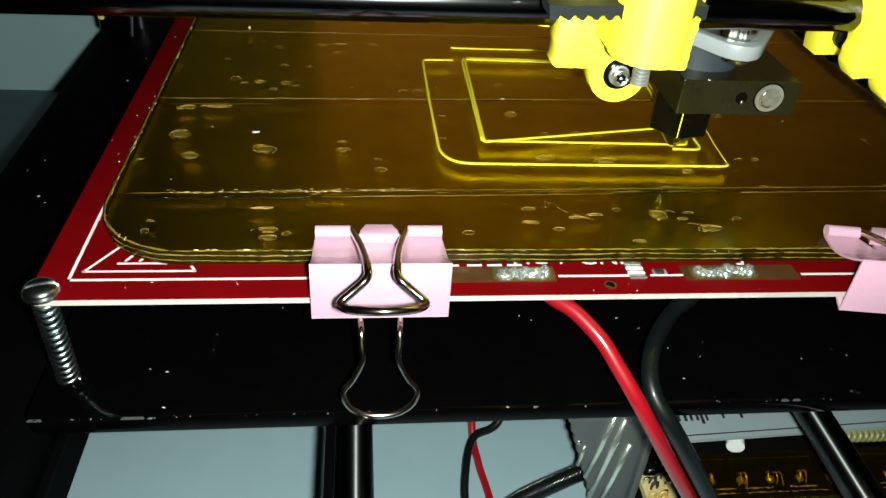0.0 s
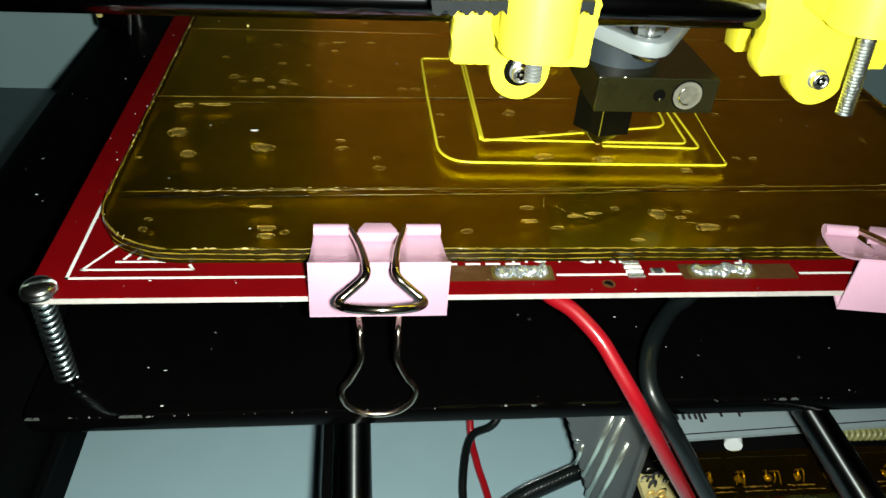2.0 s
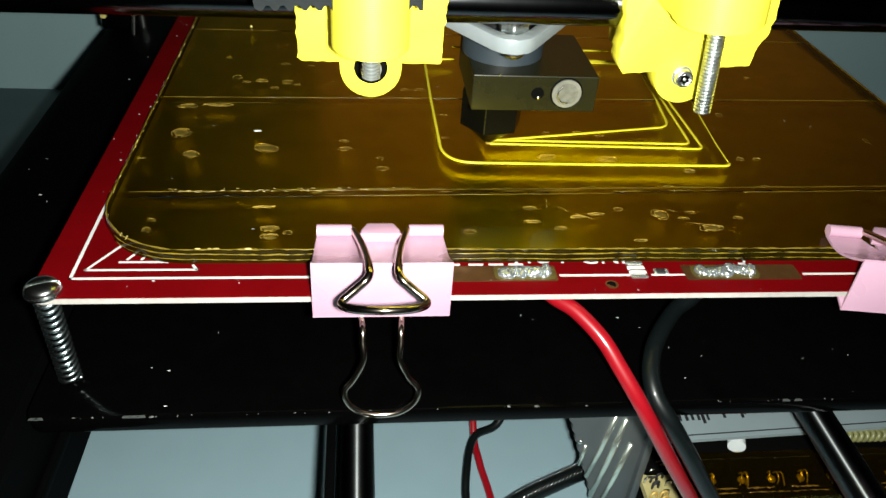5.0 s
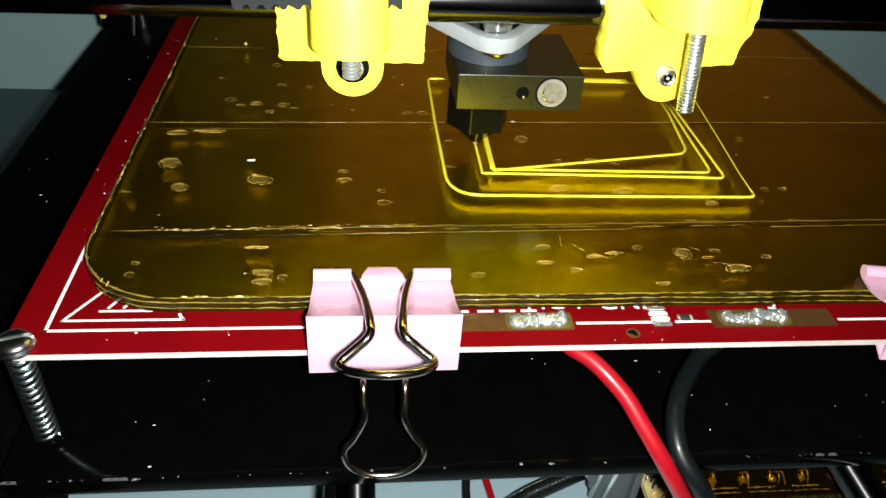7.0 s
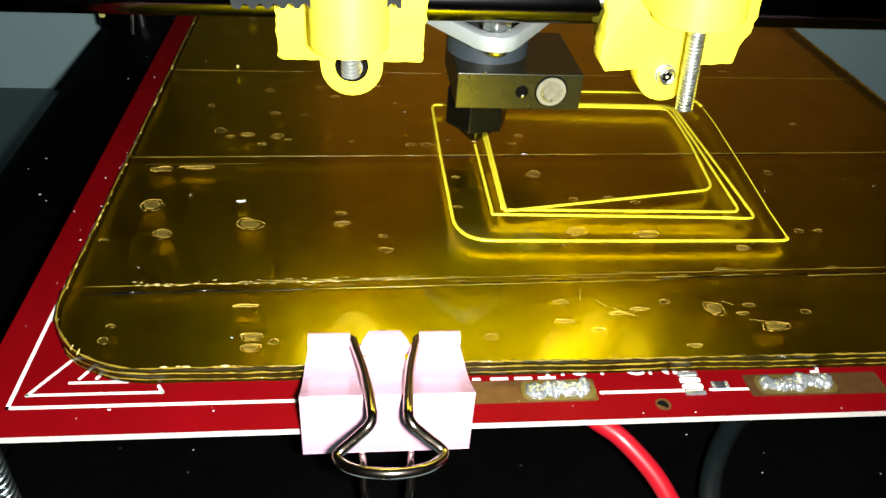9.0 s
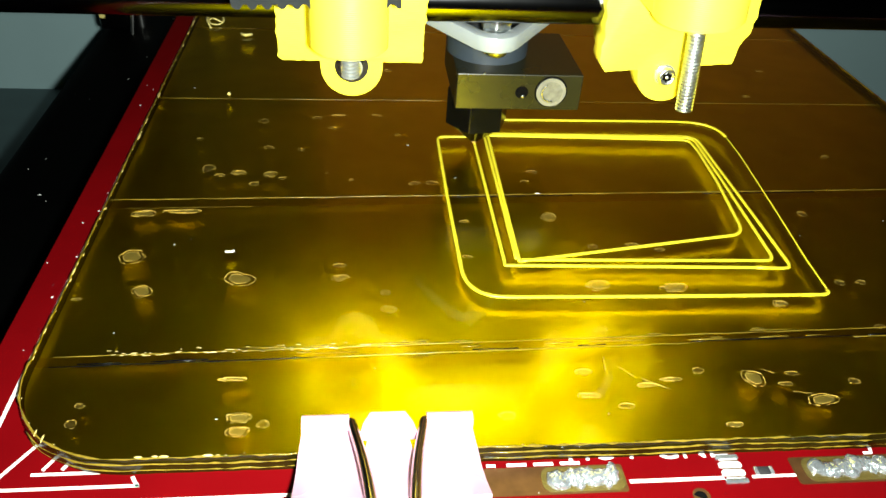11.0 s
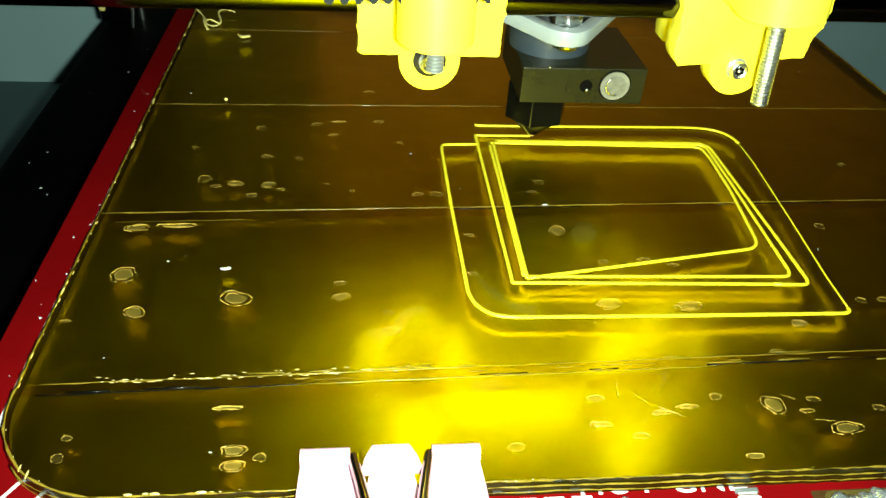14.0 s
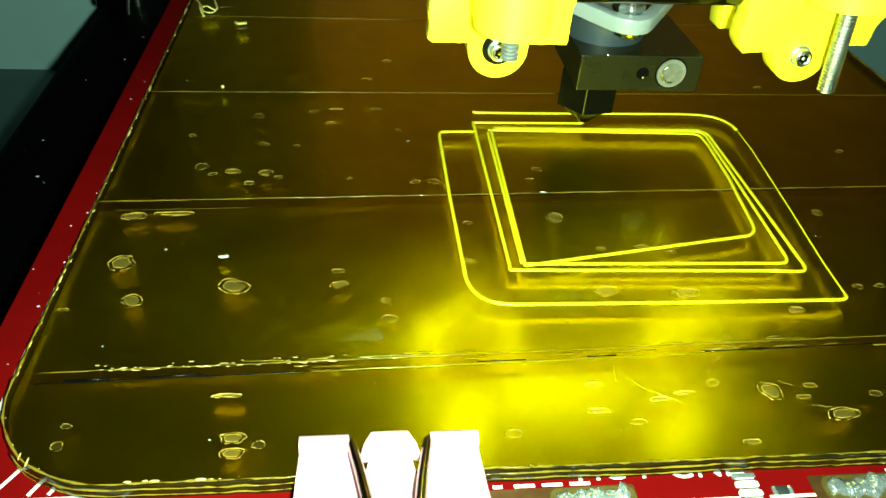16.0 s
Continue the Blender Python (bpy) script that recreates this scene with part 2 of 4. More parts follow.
def smooth_line(pts, n=8):
    """Catmull-Rom through the points."""
    p = [Vector(q) for q in pts]
    p = [2 * p[0] - p[1]] + p + [2 * p[-1] - p[-2]]
    out = []
    for i in range(1, len(p) - 2):
        for k in range(n):
            t = k / n
            a, b, c, d = p[i - 1:i + 3]
            out.append(0.5 * ((2 * b) + (c - a) * t + (2 * a - 5 * b + 4 * c - d) * t * t + (3 * b - a - 3 * c + d) * t ** 3))
    return out + [p[-2]]


def tube(bm, pts, r, seg=10, flat=1.0, wob=0.0, caps=True):
    """A round (or flattened) tube along a polyline."""
    pts = [Vector(q) for q in pts]
    rings = []
    rnd = random.Random(len(pts) * 7 + int(abs(pts[0].x) * 10))
    side = None
    for i, p in enumerate(pts):
        d = (pts[min(i + 1, len(pts) - 1)] - pts[max(i - 1, 0)]).normalized()
        if side is None:
            side = d.cross(Vector((0, 0, 1)))
            if side.length < 0.1:
                side = d.cross(Vector((0, 1, 0)))
        side = (side - d * side.dot(d)).normalized()
        up = side.cross(d)
        rr = r * (1 + rnd.uniform(-wob, wob))
        rings.append([bm.verts.new(p + side * rr * math.cos(a) + up * rr * flat * math.sin(a)) for a in (2 * math.pi * k / seg for k in range(seg))])
    for a, b in zip(rings, rings[1:]):
        for k in range(seg):
            bm.faces.new((a[k], a[(k + 1) % seg], b[(k + 1) % seg], b[k]))
    if caps:
        bm.faces.new(rings[0][::-1])
        bm.faces.new(rings[-1])
    return bm


def prism(bm, poly, a0, a1, axis="z", bevel=0.0):
    """A polygon pushed from a0 to a1 along an axis: (x, y) for z, (x, z) for y, (y, z) for x."""
    put = {"z": lambda u, v, w: (u, v, w), "y": lambda u, v, w: (u, w, v), "x": lambda u, v, w: (w, u, v)}[axis]
    lo = [bm.verts.new(put(u, v, a0)) for u, v in poly]
    hi = [bm.verts.new(put(u, v, a1)) for u, v in poly]
    n = len(poly)
    fs = [bm.faces.new(lo[::-1]), bm.faces.new(hi)] + [bm.faces.new((lo[i], lo[(i + 1) % n], hi[(i + 1) % n], hi[i])) for i in range(n)]
    bmesh.ops.recalc_face_normals(bm, faces=fs)
    if bevel:
        es = [e for f in fs[:2] for e in f.edges]
        bmesh.ops.bevel(bm, geom=es, offset=bevel, segments=2, profile=0.5, affect="EDGES")
    return bm


def rounded(x0, x1, y0, y1, r, n=8):
    """The outline of a rounded rectangle."""
    out = []
    for cx, cy, a in ((x1 - r, y1 - r, 0), (x0 + r, y1 - r, 90), (x0 + r, y0 + r, 180), (x1 - r, y0 + r, 270)):
        out += [(cx + r * math.cos(radians(a + 90 * k / n)), cy + r * math.sin(radians(a + 90 * k / n))) for k in range(n + 1)]
    return out


BASE = {}


def thing(name, base, label, category, group="", kind=""):
    """An Empty at the base of a thing, given in millimetres."""
    ob = new(name)
    ob.empty_display_size = 0.005
    ob.location = Vector(base) * MM
    BASE[ob.name] = Vector(base)
    return tagged(ob, label, category, group, kind)


def part(name, bm, material, parent, label="", smooth=True, origin=None):
    """Links a bmesh, drawn in millimetres of the place, as one mesh under a thing or part."""
    top = parent
    while top is not None and top.parent is not None:
        top = top.parent
    base = BASE.get(top.name, Vector()) if top is not None else Vector()
    if origin is not None:
        base = base + Vector(origin)
    bm.transform(Matrix.Scale(MM, 4) @ Matrix.Translation(-base))
    me = bpy.data.meshes.new(name)
    for f in bm.faces:
        f.smooth = smooth
    if smooth:
        for e in bm.edges:
            if len(e.link_faces) == 2 and e.calc_face_angle(0) > 0.6:
                e.smooth = False
    bm.to_mesh(me)
    bm.free()
    me.materials.append(material)
    ob = new(name, me)
    ob.parent = parent
    if origin is not None:
        ob.location = Vector(origin) * MM
    if label:
        tagged(ob, label)
    if name in ("dust", "braid", "worn_edge"):
        tagged(ob, kind="stuff")
    return ob


def plain(name, bm, material, label, category="", kind="structure", smooth=False):
    ob = part(name, bm, material, None, "", smooth)
    return tagged(ob, label, category, "", kind)


def B():
    return bmesh.new()


# ---- the room ----
TABLE = -100.0
plain("table_top", box(B(), -900, 900, -700, 192, TABLE - 30, TABLE), M_TABLE, "dark grey-green table top", "table")
plain("base_board", box(B(), -175, 170, -330, 20, TABLE, TABLE + 1.0, 0.2), M_SHEET, "pale grey board under the printer", "board", "structure")
plain("back_panel", box(B(), -900, 900, 192, 210, TABLE - 30, 10), M_WALL, "pale grey-green upright panel behind the printer", "panel")
# two unseen walls added as reflectors: brown tint, then a darker step leftwards
plain("brown_reflector", box(B(), -80, 1500, 340, 420, -900, 520), M_NORTH, "added brown wall out of view, mirrored in the bed", "wall")
plain("olive_reflector", box(B(), -190, -80, 341, 420, -900, 520), M_SIDE, "added olive wall out of view, softening the mirrored border", "wall")
plain("wall_alcove", box(B(), -1600, 1600, 1500, 1600, -900, 1500), M_ROOM, "dim painted wall of an alcove", "wall")
plain("wall_south", box(B(), -1500, 1500, -2100, -2000, -900, 1500), M_ROOM, "dim painted wall", "wall")
plain("wall_west", box(B(), -1600, -1500, -2000, 1600, -900, 1500), M_ROOM, "dim painted wall", "wall")
plain("wall_east", box(B(), 1500, 1600, -2000, 1600, -900, 1500), M_ROOM, "dim painted wall", "wall")
plain("ceiling", box(B(), -1600, 1600, -2100, 1600, 1500, 1600), M_ROOM, "dim painted ceiling", "ceiling")
plain("floor", box(B(), -1600, 1600, -2100, 1600, -1000, -900), M_ROOM, "dim floor under the table", "floor")


# ---- the printer's still frame ----
def flecks(n, x0, x1, y0, y1, z, seed, big=0.45):
    """Small irregular flakes of dust lying on a face."""
    rnd = random.Random(seed)
    bm = B()
    for _ in range(n):
        x, y, r, a = rnd.uniform(x0, x1), rnd.uniform(y0, y1), big * rnd.uniform(0.12, 1) ** 2, rnd.uniform(0, 6.3)
        k = rnd.choice((1, 1, 1.6, 2.4))
        vs = [bm.verts.new((x + r * k * math.cos(a + b) * rnd.uniform(0.6, 1), y + r * math.sin(a + b) * rnd.uniform(0.6, 1), z + 0.08)) for b in (0, 1.3, 2.6, 3.9, 5.2)]
        top = bm.verts.new((x, y, z + 0.08 + r * 0.5))
        for i in range(5):
            bm.faces.new((vs[i], vs[(i + 1) % 5], top))
    return bm


rail = thing("side_rail", (-132, 0, TABLE), "black frame rail with rounded edge beside the bed", "printer frame")
prof = [(-112, -27), (-112, -56), (-151, -56), (-153, -50)] + [(-143 - 10 * math.cos(radians(a)), -35 + 10 * math.sin(radians(a))) for a in range(0, 91, 15)] + [(-114, -25)]
part("rail_body", prism(B(), prof, -200, 188, "y"), M_RAIL, rail)
part("inner_lip", box(B(), -112, -110.6, -200, 150, -44, -41, 0.4), M_RAIL, rail)
for yy in (-170, 20, 170):
    part("foot", box(B(), -146, -122, yy - 14, yy + 14, TABLE, -56, 1.5), M_RAIL, rail)
part("dust", flecks(26, -146, -114, -140, 130, -25, 5, 0.5), M_DUST, rail, "pale dust flecks", False)


def y_rod(x):
    rod = thing("smooth_rod", (x, 0, -45), "dark polished steel guide rod under the bed", "guide rod", "guide rods of the bed")
    part("rod", cyl(B(), (x, -205, -45), (x, 185, -45), 3.9, seg=40), M_GROUND, rod)
    for yy in (-200, 180):
        part("rod_holder", box(B(), x - 8, x + 8, yy - 5, yy + 5, TABLE, -38, 1), M_RAIL, rod)
    return rod


y_rod(-49.4)
y_rod(61.0)
bar = thing("dark_bar", (-55.2, 0, -47), "narrow black bar beside the guide rod", "printer frame")
part("bar_body", box(B(), -56.0, -54.0, -195, 175, -50, -44, 0.4), M_RAIL, bar)
for yy in (-190, 170):
    part("foot", box(B(), -56.3, -55.3, yy - 4, yy + 4, TABLE, -44.5, 0.2), M_RAIL, bar)

# ---- gantry: the rod along which the head slides ----
gantry = thing("gantry_rod", (-20, -80, 47), "dark polished steel guide rod across the printer", "guide rod")
part("rod", cyl(B(), (-260, -80, 44.6), (240, -80, 48.0), 4, seg=48), M_ROD, gantry)
for x, z in ((-262, 44.6), (242, 48.0)):
    part("end_bracket", box(B(), x - 12, x + 12, -96, -64, TABLE, z + 14, 2), M_RAIL, gantry, "black end bracket")

clamp = thing("rod_clamp", (-144, 92, -25), "small yellow printed clamp on the black rail", "clamp")
part("clamp_body", box(B(), -149, -138, 86, 98, -25, -14, 1.5), M_BLACK, clamp, "black clamp block")
part("clamp_pad", box(B(), -148.4, -146, 85, 86, -20, -16.5, 0.8), M_COIL, clamp, "yellow plastic pad")
part("screw", cyl(B(), (-136, 82, -25), (-135, 84, -16), 0.8, seg=10), M_STEEL, clamp, "bright screw")
part("washer", cyl(B(), (-134.5, 92, -25), (-134.5, 92, -19.6), 2.2, seg=20), M_STEEL, clamp, "white washer")

# ---- power supply under the bed ----
psu = thing("power_supply", (60, -60, TABLE), "open metal power supply with amber terminal cover", "power supply")
# case inside, step and terminal strip are solid, painted as dark as their shade
part("case_body", box(B(), 29, 150, -90, -20, TABLE, -77.9, 1), M_DARK, psu, "case with its inner shade painted dark")
part("label_sheet", prism(B(), [(33, -86.3), (150, -81.2), (150, -22), (33, -22)], -71.6, -70.5), M_LABEL, psu, "white printed label")
part("label_line", prism(B(), [(33.5, -84.85), (150, -79.6), (150, -79.25), (33.5, -84.5)], -70.5, -70.4), M_INK, psu)
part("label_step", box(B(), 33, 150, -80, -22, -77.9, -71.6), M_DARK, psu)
for x0, y0, w in ((40.6, -79.2, 0.9), (42.6, -79.2, 0.9), (44.4, -79.1, 0.8), (46.2, -79.1, 0.8), (47.4, -80.3, 0.9), (49.0, -79.2, 0.7), (54.0, -78.5, 0.8), (59.4, -78.6, 0.8), (60.6, -77.4, 0.6)):
    part("ink_bar", prism(B(), [(x0, y0), (x0 + w, y0 + 0.05), (x0 + w + 0.3, y0 + 5), (x0 + 0.3, y0 + 5)], -70.5, -70.38), M_INK, psu)
panel_poly = [(-0.5, -42)] + [(0 + 0.345 * k * 2 + (0.7 if k % 2 else 0), -44 - 2 * k) for k in range(0, 28)] + [(27.4, -100), (25.6, -42)]
panel = part("side_panel", prism(B(), panel_poly, -90, -88.6, "y"), M_CASE, psu, "galvanised slotted panel", False)
for (xa, za), (xb, zb), w in (((16.2, -55), (12.6, -79), 0.75), ((19.2, -56), (15.4, -88), 0.85), ((22.5, -66), (18.6, -92), 0.8), ((10.2, -66), (9.6, -74), 0.5)):
    b = B()
    tube(b, [(xa, -90.1, za), ((xa + xb) / 2, -90.4, (za + zb) / 2), (xb, -90.1, zb)], w, 8)
    part("louver", b, M_LOUVER, panel, "bright slot")
part("rivet", ball(B(), (8.4, -90.2, -64.5), 0.8, 0.6, 0.8, 10), M_STEEL, panel)
part("panel_flange", box(B(), 25.8, 27.8, -92, -88, -100, -50, 0.3), M_CASE, psu)
board = part("circuit_board", box(B(), 27.9, 36.6, -108, -80, -82, -80), M_BOARD, psu, "tan board with small parts")
rb = random.Random(4)
for k in range(34):
    x, y = rb.uniform(28.2, 34.6), rb.uniform(-106, -84)
    b = B()
    tube(b, smooth_line([(x, y, -80), (x + 0.2, y, -78.2), (x + 1.6, y + 0.3, -78.2), (x + 1.8, y + 0.3, -80)], 4), 0.35, 6)
    part("component", b, (M_STEEL, M_INK, M_BRASS)[k % 3], board)
cover = part("terminal_cover", box(B(), 37, 150, -104.2, -89.5, -72.3, -71.5, 0.3), M_COVER, psu, "translucent amber plastic cover")
part("cover_front", box(B(), 37, 150, -105.0, -104.25, -90, -71.5, 0.3), M_COVER, psu, "translucent amber plastic")
rc = random.Random(12)
for k in range(3):
    y = (-101.2, -102.6, -91.8)[k]
    for m in range(9):
        x0 = 38 + 12.4 * m + rc.uniform(0, 2)
        x1 = x0 + rc.uniform(7, 11.5)
        part("cover_ridge", tube(B(), [(x0 + (x1 - x0) * q / 10, y + rc.uniform(-0.12, 0.12), -71.5) for q in range(11)], (0.2, 0.12, 0.1)[k], 8, 0.7, 0.9), M_FOLD if k == 2 else M_RIDGE, psu, "glinting ridge of the cover")
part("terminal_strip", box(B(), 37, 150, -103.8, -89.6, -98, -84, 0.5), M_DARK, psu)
for k in range(11):
    x = 47.3 + 8.6 * k
    b = ball(B(), (x, -93.0, -79.4), 1.2, 1.2, 1.0, 12)
    # random thin loops stand in for the glints around each terminal screw
    for q in sorted(rc.uniform(-2.3, 2.3) for _ in range(rc.randrange(2, 5))):
        tube(b, smooth_line([(x + q * 1.15, -95.4 + rc.uniform(-0.5, 0.5), -79), (x + q * 0.9, -94.4 + rc.uniform(-0.6, 0.6), -76.6 - rc.uniform(0, 0.9)), (x + q * 0.7, -93 + rc.uniform(-0.3, 0.6), -76.2), (x + q * 0.6, -92, -78)], 4), 0.2, 6)
    part("terminal_screw", b, M_SCREW_GLINT, psu, "brass terminal screw with glints drawn as loops")
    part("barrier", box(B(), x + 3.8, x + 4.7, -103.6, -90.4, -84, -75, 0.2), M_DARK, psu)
standoff = part("standoff", cyl(B(), (58.2, -80.8, -75.4), (56.7, -84.7, -75.4), 2.45, seg=24), M_PEG, psu, "white plastic standoff")
part("ring", cyl(B(), (57.75, -82.0, -75.4), (57.47, -82.7, -75.4), 2.52, seg=24), M_INK, standoff)
for k in range(11):
    x = 89.4 + k * 1.75
    b = tube(B(), [(x + 0.5 * math.sin(a), -83.9 + 1.25 * math.cos(a), -73.4 + 1.25 * math.sin(a)) for a in (2 * math.pi * j / 12 for j in range(13))], 0.72, 8)
    part("coil_turn", b, M_TURN, psu)
part("coil_sleeve", cyl(B(), (86.2, -84.1, -73.4), (88.6, -84.1, -73.4), 1.6, seg=16), M_BLUE, psu)
part("coil_seat", box(B(), 85, 112, -85.2, -81.5, -77.9, -74.6, 0.4), M_DARK, psu)
for x in (53, 58, 63.5):
    b = B()
    tube(b, smooth_line([(x, -105, -79), (x + 1, -107.5, -78.4), (x + 2.5, -114, -84), (x + 3.5, -122, -92), (x + 4, -140, -98.2)]), 2.0, 10)
    part("lead", b, M_REDW, psu, "red insulated lead")


def cable(name, pts, r, m, label, cat="cable"):
    ob = part(name, tube(B(), smooth_line(pts, 10), r, 12), m, None)
    return tagged(ob, label, cat)


cable("signal_cable", [(-13, -40, -60), (-13.5, -58, -93), (-12.6, -70, -97.5), (-10.6, -84, -98.4), (-8, -120, -98.4)], 1.15, M_REDW, "thin red cable lying on the table")
cable("signal_cable", [(0, -40, -70), (-4, -56, -93), (-13.6, -63, -94.5), (-17.5, -76, -96), (-18.3, -90, -98.2), (-18, -130, -98.6)], 1.25, M_BLKW, "thin black cable curling over the table")
sleeve = cable("braided_sleeve", [(-14, -93, -97), (-4, -85.5, -96), (8, -81, -94), (20, -77, -93), (34, -74, -94)], 2.7, M_BLKW, "black braided cable sleeve lying on the table", "cable sleeve")
b = B()
pts = smooth_line([(-14, -93, -97), (-4, -85.5, -96), (8, -81, -94), (20, -77, -93), (34, -74, -94)], 10)
for i in range(0, len(pts) - 1):
    d = (pts[i + 1] - pts[i]).normalized()
    s = d.cross(Vector((0, 0, 1))).normalized()
    for sg in (-1, 1):
        tube(b, [pts[i] + Vector((0, 0, 2.0)) + s * sg * 1.6, pts[i] + d * 1.0 + Vector((0, 0, 2.55)) + s * sg * 0.9], 0.16, 5)
part("braid", b, M_STEEL, sleeve, "pale braid threads")

# ---- the sliding bed: everything here is keyed with the bed ----
RIDERS = []


def rider(name, base, label, category, group=""):
    ob = thing(name, base, label, category, group)
    RIDERS.append(ob)
    return ob


plate = rider("carriage_plate", (0, 0, -26), "glossy black carriage plate flecked with dust", "carriage plate")
part("plate_body", prism(B(), rounded(-110.5, 110.5, -115.4, 108, 3, 4), -26.2, -22.4, "z", 0.5), M_BLACK, plate)
part("dust", flecks(70, -108, 109, -114.5, -70, -22.4, 11, 0.21), M_DUST, plate, "pale dust flecks", False)
b = flecks(60, -109, 109, -115.3, -114.8, -22.55, 41, 0.5)
for x in (-108.6, -107.6, -91.9, -90.6, -89.3, 38.6, 41.2):
    prism(b, [(x - 0.9, -115.3), (x + 0.8, -115.35), (x + 0.5, -114.9), (x - 0.6, -114.95)], -22.6, -22.3)
part("worn_edge", b, mat("worn_edge", (0.045, 0.05, 0.048), 0.5), plate, "pale scuffs along the edge", False)
for x in (-49.4, 61.0):
    for y in (-62, 62):
        part("bearing", cyl(B(), (x, y - 12, -45), (x, y + 12, -45), 7.5, seg=24), M_STEEL, plate)
        part("bearing_block", box(B(), x - 10, x + 10, y - 10, y + 10, -38, -26.2, 1), M_BLACK, plate)

bed = rider("heated_bed", (0, 0, 0), "red circuit-board heated bed with white markings", "heated bed")
pcb = part("board", prism(B(), rounded(-107, 107, -107, 107, 2, 4), -0.35, 0, "z"), M_RED, bed, "", False)
part("board_core", prism(B(), rounded(-106.97, 106.97, -106.97, 106.97, 2, 4), -1.6, -0.352, "z"), M_FIBRE, bed, "pale fibreglass edge", False)


def silk(x0, y0, x1, y1, w=0.6, parent=None):
    """A printed white line."""
    d = Vector((x1 - x0, y1 - y0, 0))
    n = Vector((-d.y, d.x, 0)).normalized() * w / 2
    e = d.normalized() * w / 2
    a, c = Vector((x0, y0, 0)) - e, Vector((x1, y1, 0)) + e
    return part("white_line", prism(B(), [(p.x, p.y) for p in (a - n, c - n, c + n, a + n)], 0.001, 0.05), M_SILK, bed, "", False)


silk(-101.1, -101.7, -31.5, -101.7)
silk(-9.4, -101.7, 4.3, -101.7)
silk(9.2, -101.7, 16, -101.7, 0.5)
silk(41, -101.7, 101.1, -101.7)
silk(28.7, -98.2, 29.6, -98.2, 0.5)
silk(29.8, -98.0, 30.0, -97.3, 0.5)
silk(-101.1, -101.7, -101.1, 101.7)
silk(101.1, -101.7, 101.1, 101.7)
silk(-101.1, 101.7, 101.1, 101.7)
silk(-99.1, -99.2, -79.1, -99.2, 0.5)
silk(-99.1, -99.2, -94.6, -91.7, 0.5)
silk(-79.1, -99.2, -79.9, -97.9, 0.5)
silk(-93.5, -96.8, -84.8, -96.8, 0.5)
for k in range(2):
    silk(-92.3 + 2.6 * k, -95.9, -91.6 + 2.6 * k, -94.6, 0.5)
# words on the board, their lower part hidden by the glass
for x0, x1 in ((-30, -29.2), (-27, -24.6), (-23, -20.6), (-19, -16.6)):
    silk(x0, -98.1, x1, -98.1, 0.55)


def board_words(text, x, y, size):
    cu = bpy.data.curves.new("words", "FONT")
    cu.body, cu.size, cu.extrude = text, size * MM, 0.00002
    cu.align_x = "CENTER"
    tmp = new("words", cu)
    me = bpy.data.meshes.new_from_object(tmp.evaluated_get(bpy.context.evaluated_depsgraph_get()))
    bpy.data.objects.remove(tmp)
    me.materials.clear()
    me.materials.append(M_SILK)
    ob = new("white_letters", me)
    ob.parent = bed
    ob.location = (x * MM, y * MM, 0.00003)
    return ob


board_words("HOT", -12.4, -97.7, 5.4)
board_words("GND", 1.6, -97.95, 5.4)
# no opening is cut: a near-black plug gives the hole's shade
part("screw_hole", cyl(B(), (0, -104.6, -1), (-0.15, -104.85, 0.02), 0.95, seg=24), M_DARK, bed, "drilled hole")
part("hole_ring", prism(B(), [(0.1 + 1.3 * math.cos(a), -104.55 + 1.3 * math.sin(a)) for a in (2 * math.pi * k / 24 for k in range(24))], 0.001, 0.012), M_PAD, bed)


def lump(x0, x1, y0, y1, seed):
    """A rough mound of solder."""
    rnd = random.Random(seed)
    b = B()
    n = int((x1 - x0) / 0.8)
    for k in range(n):
        f = (k + 0.5) / n
        y = (y0 + y1) / 2 + rnd.uniform(-0.7, 0.7)
        ball(b, (x0 + (x1 - x0) * f, y, 0.15), rnd.uniform(0.8, 1.5), (y1 - y0) / 2 * rnd.uniform(0.5, 0.9), rnd.uniform(0.6, 1.4), 18)
    for v in b.verts:
        v.co += noise.noise_vector(v.co * 1.5) * 0.42
    return b


for x0, x1, s0, s1 in ((-31.5, -10.2, -21, -11.6), (15.8, 40, 19, 30.2)):
    part("solder_pad", prism(B(), rounded(x0, x1, -103.4, -98.6, 0.4, 2), 0.001, 0.07), M_PAD, bed, "tinned copper pad")
    part("flux_stain", prism(B(), rounded(s0 - 1.6, s1 + 1.3, -103.1, -98.8, 1.5, 4), 0.071, 0.13), M_FLUX, bed, "brown flux")
    part("solder_joint", lump(s0, s1, -102.8, -98.7, int(s0)), M_SOLDER, bed, "lumpy bright solder joint")
led = part("indicator_light", box(B(), 4.9, 7.7, -102.4, -98.1, 0, 0.35, 0.1), M_SILK, bed, "white surface-mounted light")
for k in range(4):
    y = -102.9 + 1.42 * k
    part("solder_tab", box(B(), 4.5, 8.0, y, y + 0.8, 0, 0.45, 0.12), M_SOLDER if k % 3 == 0 else M_SILK, led)
    part("gap", box(B(), 4.8, 7.8, y + 0.98, y + 1.18, 0.3, 0.38), M_PAD, led, "thin dark line")
part("resistor", box(B(), 10, 11.9, -101.5, -100.3, 0, 0.55, 0.1), M_INK, bed, "tiny chip resistor")
for x in (9.6, 11.9):
    part("resistor_end", box(B(), x, x + 0.6, -101.6, -100.2, 0, 0.5, 0.15), M_SOLDER, bed)
part("dust", flecks(40, -106, 106, -106.5, -101, 0, 21, 0.22), M_DUST, bed, "pale dust flecks", False)
